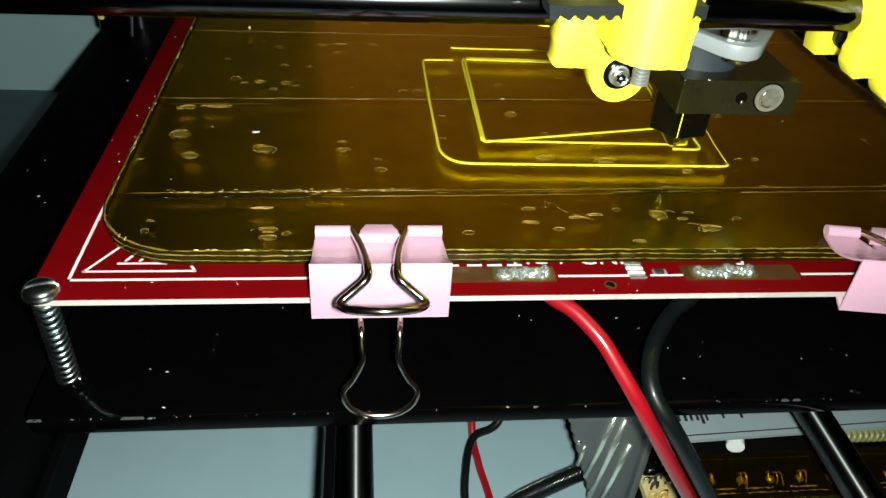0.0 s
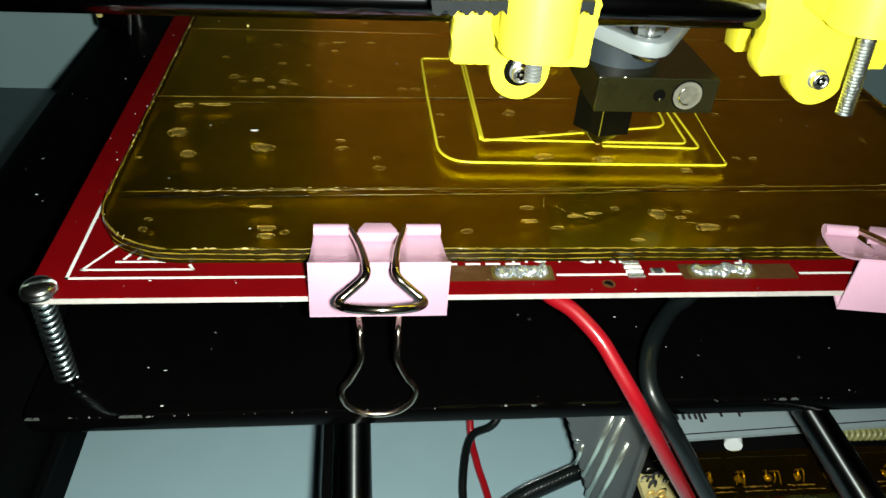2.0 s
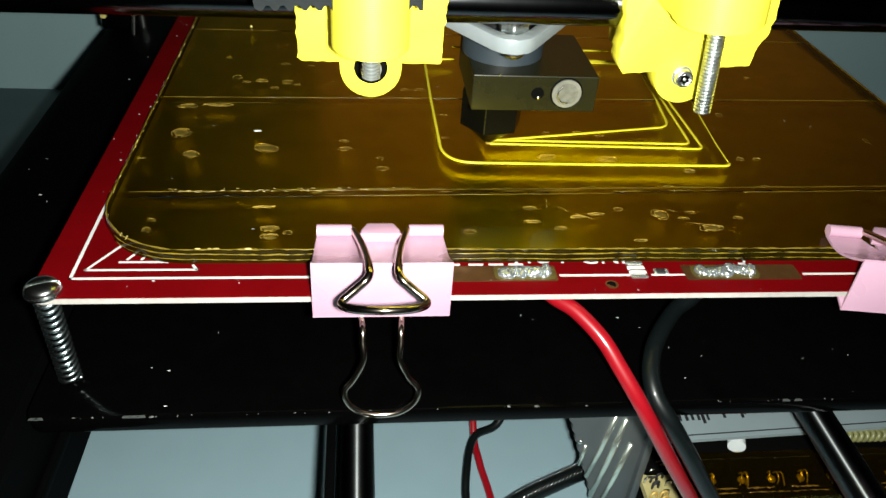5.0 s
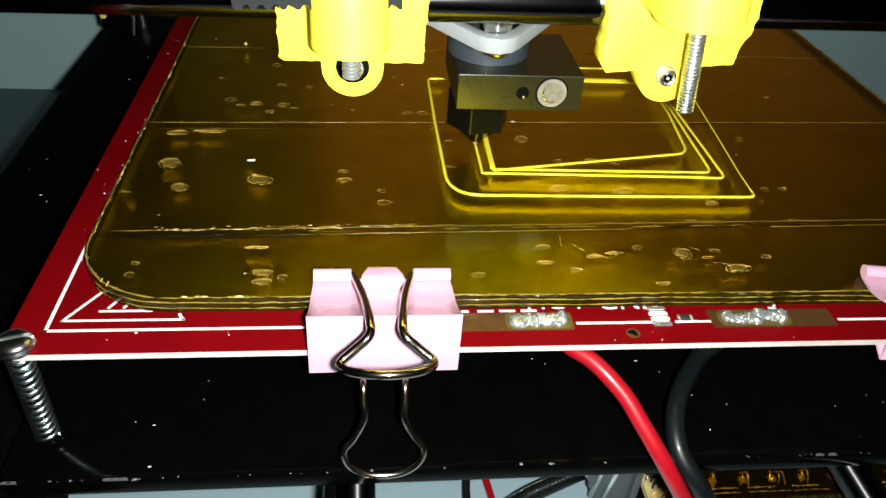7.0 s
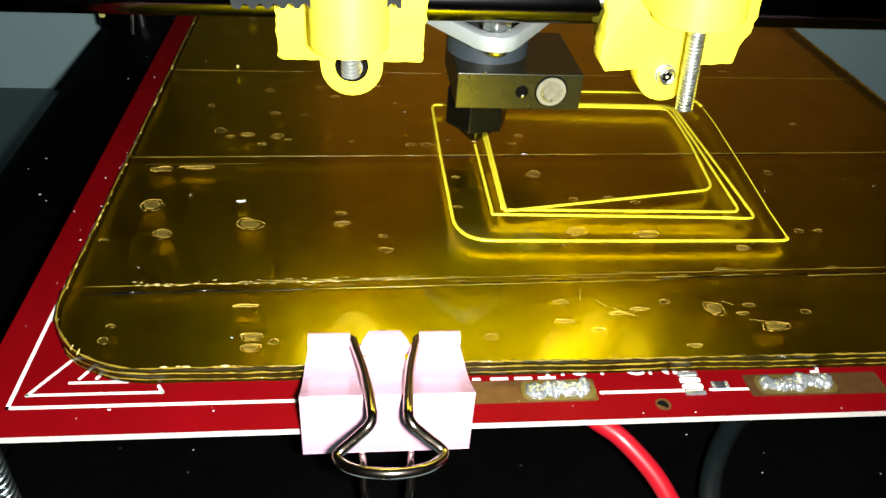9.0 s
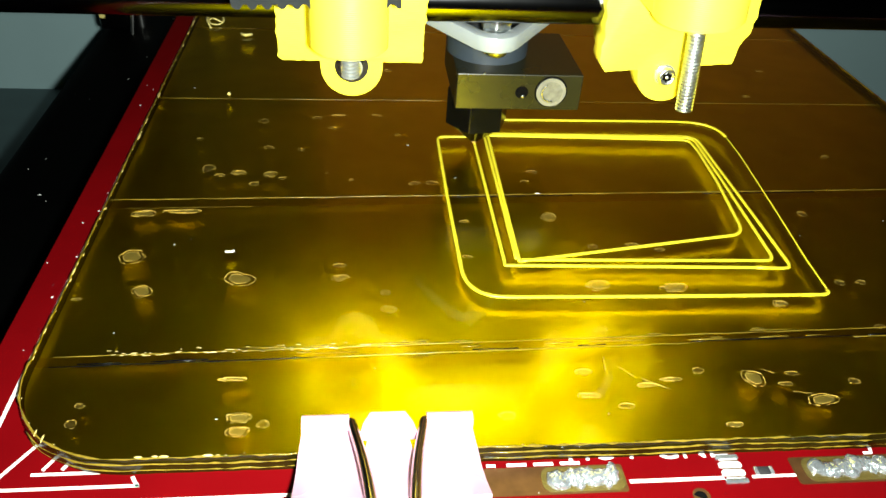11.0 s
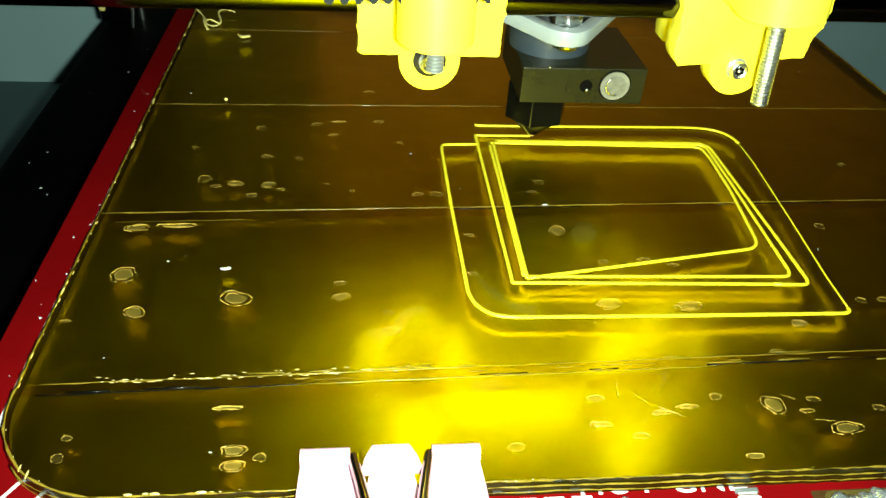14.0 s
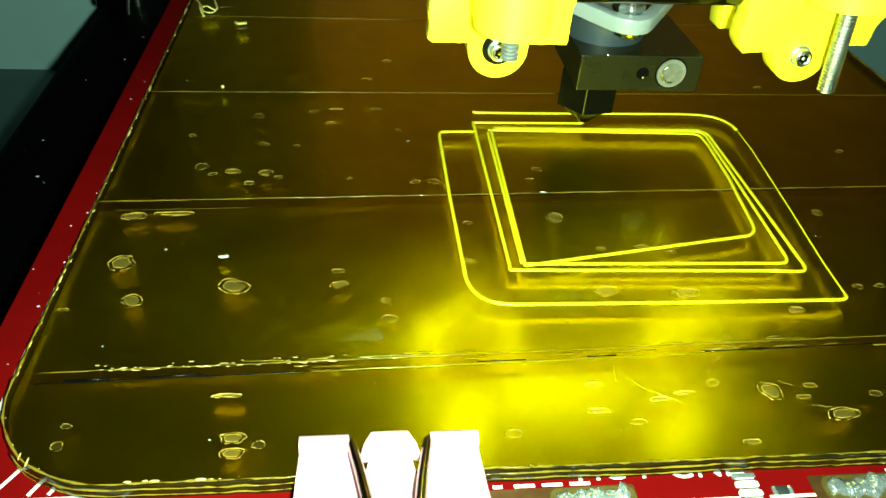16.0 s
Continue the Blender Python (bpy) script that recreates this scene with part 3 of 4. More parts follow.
part("dust", flecks(22, -106.5, -100, -100, 60, 0, 22, 0.35), M_DUST, bed, "pale dust flecks", False)


def level_screw(x, y):
    s = rider("levelling_screw", (x, y, -26), "zinc-plated slotted screw with a spring under the bed corner", "screw", "bed levelling screws")
    # a domed head with a slot sunk across it
    b = B()
    c, q = math.cos(0.35), math.sin(0.35)
    vs = [-1, -0.97, -0.9, -0.78, -0.62, -0.44, -0.28, -0.155, -0.15, 0.15, 0.155, 0.28, 0.44, 0.62, 0.78, 0.9, 0.97, 1]
    rows = []
    for v in vs:
        row = []
        for k in range(17):
            u = math.sin(math.pi / 2 * (k / 8 - 1)) * math.sqrt(max(0.0, 1 - v * v))
            d = math.sqrt(max(0.0, 1 - (u * u + v * v) ** 1.6))
            z = 0.9 + 1.35 * d
            if abs(v) < 0.152:
                z = min(z, 0.75)
            row.append(b.verts.new((x + 3.0 * (c * u - q * v), y + 3.0 * (q * u + c * v), z)))
        rows.append(row)
    for r0, r1 in zip(rows, rows[1:]):
        for k in range(16):
            if len({r0[k], r0[k + 1], r1[k + 1], r1[k]}) == 4:
                b.faces.new((r0[k], r0[k + 1], r1[k + 1], r1[k]))
    cyl(b, (x, y, 0), (x, y, 0.5), 3.25, 3.25, 36)
    cyl(b, (x, y, 0.5), (x, y, 0.92), 3.2, 3.0, 36)
    bmesh.ops.remove_doubles(b, verts=b.verts, dist=0.002)
    part("head", b, M_STEEL, s, "domed slotted screw head")
    part("shank", cyl(B(), (x, y, -25.5), (x, y, 0), 1.3, seg=16), M_ROD, s)
    turns = 14
    pts = [(x + 1.8 * math.cos(a), y + 1.8 * math.sin(a), -22.0 + 20.2 * k / (turns * 16)) for k, a in ((k, 2 * math.pi * k / 16) for k in range(turns * 16 + 1))]
    part("spring", tube(B(), pts, 0.46, 8), M_SPRING, s, "bright steel coil spring")
    return s


for x, y in ((-104.6, -105.4), (104.3, -106.0), (-104.3, 104.3), (104.3, 104.3)):
    level_screw(x, y)

# glass with strips of amber tape
G0, G1, GF, GB = -99.2, 101.0, -97.2, 102.8
glass = rider("glass_plate", (0, 0, 0), "glass build plate covered with amber tape strips", "build plate")
outline = rounded(G0, G1, GF, GB, 17.6, 14)
part("glass", prism(B(), rounded(G0 + 0.2, G1 - 0.2, GF + 0.2, GB - 0.2, 17.6, 14), 0.06, 1.6, "z"), M_MIRROR, glass, "mirror-backed glass", False)


def clip_poly(poly, edges):
    """The part of a polygon between two lines, each given by its y at the left rim and its slope."""
    for (y0, slope), sg in zip(edges, (1, -1)):
        h = [(y - y0 - slope * (x - G0)) * sg for x, y in poly]
        out = []
        for k, (ax, ay) in enumerate(poly):
            bx, by = poly[(k + 1) % len(poly)]
            ha, hb = h[k], h[(k + 1) % len(poly)]
            if ha >= 0:
                out.append((ax, ay))
            if (ha >= 0) != (hb >= 0):
                f = ha / (ha - hb)
                out.append((ax + f * (bx - ax), ay + f * (by - ay)))
        poly = out
    return poly


# near and far edge of each strip: y at the left rim, slope
SEAMS = (((-99, 0), (-77.2, 0.0245)), ((-79.4, 0.0257), (-32.0, 0.029)), ((-35.2, 0.029), (15.4, 0.014)), ((14.6, 0.014), (65.0, 0.01)), ((64.0, 0.01), (104, 0)))
for k, edges in enumerate(SEAMS):
    z = 3.21 if k % 2 == 0 else 3.27
    sheet = B()
    sheet.faces.new([sheet.verts.new((x, y, z)) for x, y in clip_poly(outline, edges)])
    part("tape_strip", sheet, M_TAPE, glass, "glossy amber tape strip", False)
rnd = random.Random(9)


def seam_line(y, slope, x0, x1, wd, m):
    n = max(2, int((x1 - x0) / 3))
    pts = [(x0 + (x1 - x0) * k / n, y + slope * (x0 + (x1 - x0) * k / n - G0) + rnd.uniform(-0.07, 0.07), 3.3) for k in range(n + 1)]
    part("tape_edge", tube(B(), pts, wd, 6, 0.4, 0.5), m, glass, "raised tape edge")


seam_line(-77.2, 0.0245, -96, 100, 0.09, M_RIM)
seam_line(-79.4, 0.0257, -96, -56, 0.16, M_NOZZLE)
seam_line(-79.4, 0.0257, -56, 8, 0.09, M_RIM)
seam_line(-79.1, 0.0257, 8, 38, 0.17, M_NOZZLE)
seam_line(-79.4, 0.0257, 38, 100, 0.08, M_RIM)
for k in range(26):
    x = rnd.uniform(-70, 95)
    seam_line(-77.2 + rnd.choice((0.5, -0.9, -1.3, 1.0)), 0.0245, x, x + rnd.uniform(2, 9), 0.05 + 0.08 * rnd.random(), M_RIM)
for x in (-92, -81, -30, -12, 14, 19, 41, 52, 66, 79):
    seam_line(-79.0, 0.0257, x, x + rnd.uniform(3, 9), 0.16, M_NOZZLE)
seam_line(-32.0, 0.029, G0 + 0.5, 100, 0.15, M_RIM)
seam_line(-35.2, 0.029, G0 + 4, -70, 0.05, M_RIM)
seam_line(-32.6, 0.029, -30, -2, 0.14, M_NOZZLE)
seam_line(-32.6, 0.029, 28, 55, 0.14, M_NOZZLE)
seam_line(15.4, 0.014, G0 + 0.5, 100, 0.13, M_RIM)
seam_line(64.6, 0.01, G0 + 4, 98, 0.10, M_RIM)
# sparkle of the wrinkled seam, put in as small pale flakes
glints = B()
for k in range(70):
    x = -88 + 48 * rnd.random()
    y = -77.2 + 0.0245 * (x - G0) + rnd.choice((-0.25, 0.0, 0.3, 0.9)) + rnd.uniform(-0.12, 0.12)
    ball(glints, (x, y, 3.32), rnd.uniform(0.12, 0.5), rnd.uniform(0.05, 0.1), 0.05, 8)
part("seam_glints", glints, M_FLAKE, glass, "sparkle of the tape seam, drawn as pale flakes")
ring = [(x, y) for x, y in outline]
pts = []
for (ax, ay), (bx, by) in zip(ring, ring[1:] + ring[:1]):
    n = max(1, int(math.hypot(bx - ax, by - ay) / 1.2))
    pts += [(ax + (bx - ax) * k / n + rnd.uniform(-0.08, 0.08), ay + (by - ay) * k / n + rnd.uniform(-0.08, 0.08), 3.18 + rnd.uniform(-0.08, 0.1)) for k in range(n)]
part("tape_rim", tube(B(), pts + pts[:1], 0.13, 6, 1.0, 0.9), M_RIM, glass, "ragged amber tape rim")
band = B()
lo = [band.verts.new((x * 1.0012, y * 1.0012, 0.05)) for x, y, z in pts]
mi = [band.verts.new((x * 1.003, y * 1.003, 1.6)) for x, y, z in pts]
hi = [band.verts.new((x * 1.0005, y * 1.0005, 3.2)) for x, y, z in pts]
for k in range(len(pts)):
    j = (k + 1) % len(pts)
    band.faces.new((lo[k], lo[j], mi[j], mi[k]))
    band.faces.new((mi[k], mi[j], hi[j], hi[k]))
# crumbled tape along the left and front rim, its gold glints in the flake colour
for k in range(230):
    x, y, z = pts[rnd.randrange(len(pts))]
    if (y < -20 or x < -90) and (x < -60 or rnd.random() < 0.35):
        r = 0.1 + 0.34 * rnd.random() ** 3
        part("rim_blister", ball(B(), (x * 0.998 + rnd.uniform(-0.2, 0.2), y * 0.998 + rnd.uniform(-0.2, 0.2), 3.24), r * (rnd.uniform(0.5, 0.9) if x < -90 else rnd.uniform(1, 3)), r * (rnd.uniform(1.2, 4.5) if x < -90 else rnd.uniform(0.5, 0.9)), r * 0.5, 8), M_FLAKE if x < -60 else M_RIM, glass)
# bright streaks on the dark fold, drawn as lines in the lighter rim colour
for z, wd in ((2.35, 0.1), (1.1, 0.07)):
    fold = [(x * 1.0035, y * 1.0035 - 0.06, z + 0.12 * math.sin(x * 0.21) + rnd.uniform(-0.05, 0.05)) for x, y, _ in pts if y < -89]
    part("fold_line", tube(B(), sorted(fold), wd, 6, 1.0, 0.9), M_RIM, glass, "bright streak drawn along the folded tape")
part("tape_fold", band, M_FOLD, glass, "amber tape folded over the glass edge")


def bubble(x, y, rx, ry, seed):
    """A trapped bubble: an uneven outer rim, a finer one inside it and a low skin between."""
    rnd = random.Random(seed * 13 + 5)
    n = 12
    ph = [rnd.uniform(0.78, 1.14) for _ in range(n)]
    lean = rnd.uniform(-0.3, 0.3)

    def ring(k0, z):
        p = [(k0 * rx * ph[k] * math.cos(2 * math.pi * k / n), k0 * ry * ph[k] * math.sin(2 * math.pi * k / n)) for k in range(n)]
        p = [(x + u + lean * v, y + v, z) for u, v in p]
        return smooth_line(p + p[:1], 3)

    outer = ring(1.0, 3.34)
    thin = 0.025 + 0.016 * min(rx, 3)
    b = B()
    # broken glints of the rim: pale hazy tubes, one stretch thick, one thin
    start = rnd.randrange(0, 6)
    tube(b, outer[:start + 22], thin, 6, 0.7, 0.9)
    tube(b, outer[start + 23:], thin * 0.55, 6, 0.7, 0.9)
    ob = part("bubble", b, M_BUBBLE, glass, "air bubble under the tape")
    b = B()
    c = b.verts.new((x + rnd.uniform(-0.2, 0.2) * rx, y + rnd.uniform(-0.2, 0.2) * ry, 3.36 + 0.07 * min(rx, 3)))
    inner = [b.verts.new((p.x, p.y, 3.345)) for p in ring(0.72, 3.35)[:-1]]
    for i in range(len(inner)):
        b.faces.new((inner[i], inner[(i + 1) % len(inner)], c))
    part("bubble_skin", b, M_DOME if rx > 1.4 else M_DOME_SMALL, ob)
    if rx > 1.5:
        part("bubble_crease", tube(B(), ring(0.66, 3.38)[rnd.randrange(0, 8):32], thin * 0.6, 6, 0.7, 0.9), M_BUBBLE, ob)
    return ob


# bubbles of each strip of tape, from the front edge backwards: place and half sizes
FRONT_STRIP = (
    (-66.2, -90.5, 1.9, 0.9), (-66.0, -93.1, 1.8, 1.0), (-62.5, -91.8, 1.0, 0.7), (-89.6, -90.8, 0.9, 0.8), (-67.8, -82.7, 2.2, 0.4), (-89.2, -87.4, 0.7, 0.5),
    (6.6, -83.2, 1.0, 0.8), (15.4, -85.3, 1.8, 2.0), (22.4, -84.3, 1.1, 0.5), (25.0, -90.2, 2.7, 1.2), (32.2, -86.4, 1.0, 0.6), (20.2, -86.6, 1.2, 0.4),
    (-2.9, -86.1, 1.6, 0.5), (1.4, -85.0, 1.7, 0.5), (-12.6, -82.9, 1.5, 0.7), (-13.0, -88.0, 2.1, 0.6), (-7.5, -90.3, 1.4, 0.6), (-26.5, -91.5, 1.2, 0.7), (8.2, -94.6, 1.5, 0.5))
SECOND_STRIP = (
    (-90.1, -51.2, 2.4, 2.0), (-86.1, -61.3, 1.6, 1.7), (-70.0, -58.1, 2.7, 2.1), (-91.1, -37.1, 2.3, 1.1), (-83.6, -36.3, 4.2, 0.7), (-52.2, -54.3, 1.1, 0.6),
    (-52.0, -58.0, 1.5, 0.9), (-43.9, -62.4, 0.9, 0.7), (-43.5, -66.9, 1.4, 0.9), (-9.4, -38.4, 1.6, 1.5), (-27.1, -39.9, 1.0, 0.5), (-27.9, -51.9, 1.0, 0.4),
    (-2.5, -48.8, 1.0, 0.6), (5.8, -48.1, 1.3, 0.4), (11.1, -50.0, 1.2, 0.5), (-4.4, -60.9, 2.3, 1.4), (10.0, -61.8, 2.7, 1.2), (28.6, -66.8, 1.6, 0.9),
    (43.5, -60.9, 1.0, 0.7), (47.8, -60.8, 1.0, 0.6), (47.5, -37.3, 1.1, 1.0), (44.2, -73.5, 1.0, 0.5), (82.3, -50.7, 0.6, 1.6), (-96.4, -63.2, 0.8, 0.3))
THIRD_STRIP = (
    (-81.2, -19.2, 1.4, 1.4), (-78.4, -22.1, 1.0, 0.6), (-74.4, -21.0, 1.8, 0.9), (-67.8, -21.6, 1.7, 1.2), (-70.8, -25.6, 1.2, 0.7), (-65.0, -23.4, 0.9, 0.6),
    (-85.1, -6.1, 0.8, 0.6), (-69.2, -9.7, 1.2, 0.7), (-61.8, -10.6, 0.8, 0.6), (-71.4, 3.4, 1.1, 1.1), (-58.7, 5.6, 1.0, 0.8), (-53.4, 7.1, 1.7, 0.4),
    (-54.7, 0.3, 1.2, 0.5), (-44.0, 7.3, 1.3, 0.5), (-39.1, -3.0, 0.6, 0.5), (-55.6, -21.2, 0.5, 0.4), (-50.2, -23.9, 0.5, 0.4), (-36.4, -25.2, 1.1, 0.7),
    (-32.5, -25.0, 1.3, 0.8), (-9.4, -20.2, 1.1, 0.8), (-11.8, -24.1, 0.9, 0.4), (66, -12, 1.0, 0.6))
FAR_STRIP = ((-40.6, 35.1, 1.2, 0.8), (-46.0, 23.8, 1.2, 0.6), (10, 34, 1.0, 0.5), (60, 22, 1.2, 0.6), (72, 40, 0.9, 0.5))
for k, (x, y, rx, ry) in enumerate(FRONT_STRIP + SECOND_STRIP + THIRD_STRIP + FAR_STRIP):
    bubble(x, y, rx, ry, k)
# creases and scratches in the front strip
for k, (xa, ya, xb, yb) in enumerate(((-3.4, -84.6, 0.6, -87.2), (-6.4, -82.0, -4.4, -84.4), (-8.4, -79.6, -8.9, -82.4), (17.6, -83.2, 19.4, -84.2), (20.8, -88.2, 23.6, -88.8))):
    rk = random.Random(k)
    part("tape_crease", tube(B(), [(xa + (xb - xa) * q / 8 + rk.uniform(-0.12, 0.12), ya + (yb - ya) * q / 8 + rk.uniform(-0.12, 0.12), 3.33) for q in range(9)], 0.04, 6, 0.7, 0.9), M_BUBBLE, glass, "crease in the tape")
part("dust", flecks(60, -97, 99, -95, 90, 3.34, 31, 0.2), M_DUST, glass, "pale dust flecks", False)
for x, y, r in ((-72.8, -49.9, 0.7), (-72.0, -49.6, 0.5), (-80.3, -45.9, 0.4), (-83.2, -47.7, 0.35), (-9.9, -29.2, 0.35), (-8.9, -29.6, 0.25)):
    part("bright_fleck", flecks(2, x - 0.15, x + 0.15, y - 0.1, y + 0.1, 3.34, int(x * 10) + 900, r), M_SILK, glass, "white plastic crumb", False)

scrap = rider("plastic_scrap", (-92, 70, 3.3), "tangled yellow scrap of filament on the plate", "plastic scrap")
b = B()
for line in ([(-103, 84, 4.5), (-98.4, 77, 5), (-95, 71.4, 4.2), (-93.6, 67.2, 3.8), (-91, 66.6, 3.7), (-90.0, 69.4, 4), (-91.4, 75.6, 4.6), (-89.4, 77, 5), (-86.6, 76.4, 4.4)], [(-95.4, 72.6, 4), (-94.4, 67, 4.6), (-93.0, 63.6, 3.6)], [(-94, 69, 4.3), (-92.6, 67.6, 5.2), (-90.2, 67.6, 4)]):
    tube(b, smooth_line(line, 6), 0.32, 7, 0.6, 0.5)
part("strands", b, M_COIL, scrap)
crumb = rider("plastic_crumb", (-82, 58, 3.3), "curled yellow crumb of plastic on the plate", "plastic scrap")
b = B()
tube(b, smooth_line([(-83.4, 59, 3.9), (-82.2, 57.6, 4), (-80.2, 58.6, 3.9)], 5), 0.42, 7)
part("curl", b, M_COIL, crumb)
pip = rider("plastic_crumb", (-81.6, 17.3, 3.3), "tiny pale bead of plastic on the tape seam", "plastic scrap")
part("bead", ball(B(), (-81.6, 17.6, 3.7), 0.45, 0.4, 0.45, 10), M_COIL, pip)


# binder clips
def sheet_strip(bm, rows, t):
    """A sheet of thickness t through rows of (y, left x, right x), with enough rows to bend."""
    rings = [[bm.verts.new(p) for p in ((xa, y, 0), (xb, y, 0), (xb, y, t), (xa, y, t))] for y, xa, xb in rows]
    for r0, r1 in zip(rings, rings[1:]):
        for k in range(4):
            bm.faces.new((r0[k], r0[(k + 1) % 4], r1[(k + 1) % 4], r1[k]))
    bm.faces.new(rings[0][::-1])
    bm.faces.new(rings[-1])
    bmesh.ops.recalc_face_normals(bm, faces=bm.faces)


def binder_clip(cx, folded=False):
    c = rider("binder_clip", (cx, -110, -5), "pink binder clip with wire handles on the bed edge", "binder clip", "binder clips on the bed")
    w = 12.6
    sy = -109.6
    top, bot, t = 9.4, -3.4, 0.5
    b = B()
    prism(b, [(cx - w, bot + 0.6), (cx + w, bot + 0.6), (cx + w, top - 0.5), (cx - w, top - 0.5)], sy, sy + t, "y", 0.1)
    part("spine", b, M_PINK, c)
    lz, ly = 4.5, -93.4
    for sg, z0, z1 in ((1, top, 3.9), (-1, bot, -2.2)):
        near = [sy + 0.2 + (-98.5 - sy - 0.2) * k / 8 for k in range(9)]
        far = [-98.5 + (ly + 98.5) * k / 5 for k in range(6)]
        pieces = [("jaw", [(y, cx - w, cx + w) for y in near])]
        for side in (-1, 1):
            edge = [sorted((cx + side * (3.7 + 1.9 * k / 5), cx + side * (w - 0.3 * k / 5))) for k in range(6)]
            pieces.append(("jaw_cheek", [(y, xa, xb) for y, (xa, xb) in zip(far, edge)]))
        pieces.append(("jaw_tongue", [(y, cx - 3.5 + k * 0.2, cx + 3.5 - k * 0.2) for k, y in enumerate(far)]))
        for piece, rows in pieces:
            b = B()
            sheet_strip(b, rows, t)
            for v in b.verts:
                f = max(0, min(1, (v.co.y - sy) / (ly - sy)))
                bend = 1.6 * math.sin(f * math.pi)
                v.co.z += z0 + (z1 - z0) * f - (t if sg > 0 else 0) - sg * bend
            part(piece, b, M_PINK, c, "sprung pink sheet")
        zz = z1 + (1.0 if sg > 0 else -0.6)
        for xa, xb in ((cx - w + 0.3, cx - 5.6), (cx + 5.6, cx + w - 0.3)):
            b = B()
            cyl(b, (xa, ly, zz), (xb, ly, zz), 1.25, seg=20)
            part("rolled_lip", b, M_PINK, c, "rolled pink lip")
        b = prism(B(), [(cx - 4.1, ly - 2.6), (cx + 4.1, ly - 2.6), (cx + 3.7, ly - 0.9), (cx + 2.6, ly + 1.2), (cx - 2.6, ly + 1.2), (cx - 3.7, ly - 0.9)], zz - 1.2, zz + 1.1, "z", 0.45)
        part("rolled_tongue", b, M_PINK, c, "rolled pink tongue")
    for sg in (1, -1):
        half = ([(5.3, -93.6, 5.2), (5.0, -95.2, 5.9), (3.4, -104.5, 9.0), (2.5, -114.2, 12.2), (2.7, -117.0, 12.0), (4.9, -118.2, 10.3), (6.9, -119.4, 9.0), (6.5, -121.2, 9.4), (4.0, -123.6, 10.8), (0, -124.6, 11.4)] if sg > 0 else
                [(5.3, -93.6, -2.6), (4.6, -102, -4.2), (3.6, -110.5, -4.0), (3.5, -113.2, -6.5), (3.35, -114.4, -9.5), (5.2, -115.2, -13.6), (6.9, -116.0, -15.8), (6.1, -116.6, -18.8), (3.5, -117, -20.8), (0, -117.1, -21.4)])
        if folded and sg < 0:
            half = [(5.3, -93.6, -2.9), (4.6, -89, -3.6), (3.6, -84, -4.4), (3.4, -80, -5.0), (5.2, -76.5, -5.4), (7.1, -73.5, -5.8), (6.3, -70, -6.2), (3.6, -68, -6.5), (0, -67.4, -6.6)]
        line = [(cx + x, y, z) for x, y, z in half] + [(cx - x, y, z) for x, y, z in half[-2::-1]]
        part("handle", tube(B(), smooth_line(line, 6), 0.74 if sg > 0 else 0.62, 12), M_WIRE, c, "bent nickel wire handle")
    return c


first_clip = binder_clip(-44.5)
second_clip = binder_clip(58.6, True)
BASE[second_clip.name] = Vector((58.6, -111.4, -5))
TURNED = {second_clip.name: -8}
for x, y, turn in ((-57.5, 110.0, 180), (53.5, 110.0, 176)):
    o = copy_thing(first_clip, pose(x * MM, y * MM, -0.005, 0, 0, turn))
    BASE[o.name] = Vector((x, y, -5))
    TURNED[o.name] = turn
    RIDERS.append(o)

# cables of the bed
w1 = rider("power_cable", (0, -105, -20), "thick red power cable hanging from the bed", "cable")
part("insulation", tube(B(), smooth_line([(-15, -91, -3.6), (-13.6, -98, -3.6), (-10.9, -103.6, -3.7), (-7.1, -107.4, -4.2), (-2.6, -112.3, -7.0), (0.4, -116.4, -10.5), (3.5, -119.8, -14.7), (7.3, -121.6, -20.7), (12.3, -121.7, -29.3), (18.3, -121.2, -39.4), (23.8, -119.9, -48.9), (32.2, -118.2, -64.3), (44, -115, -80)], 10), 1.55, 16), M_REDW, w1)
w2 = rider("power_cable", (20, -105, -20), "thick black power cable hanging from the bed", "cable")
part("insulation", tube(B(), smooth_line([(28, -88, -6), (22.9, -95.6, -9.9), (17.4, -99.4, -11.4), (11.3, -107.0, -12.2), (8.2, -113.5, -13.6), (8.1, -118.5, -16.2), (11.2, -122.0, -20.5), (16.1, -122.8, -28.2), (22.1, -122.3, -38.2), (27.9, -121.5, -47.9), (36.6, -120.0, -63.1), (50, -118, -80)], 10), 1.75, 16), M_BLKW, w2)

# ---- the print lying on the plate ----
ZB = 3.58
printed = rider("printed_outline", (0, 0, 3.3), "thin yellow printed outline of nested loops on the plate", "print")


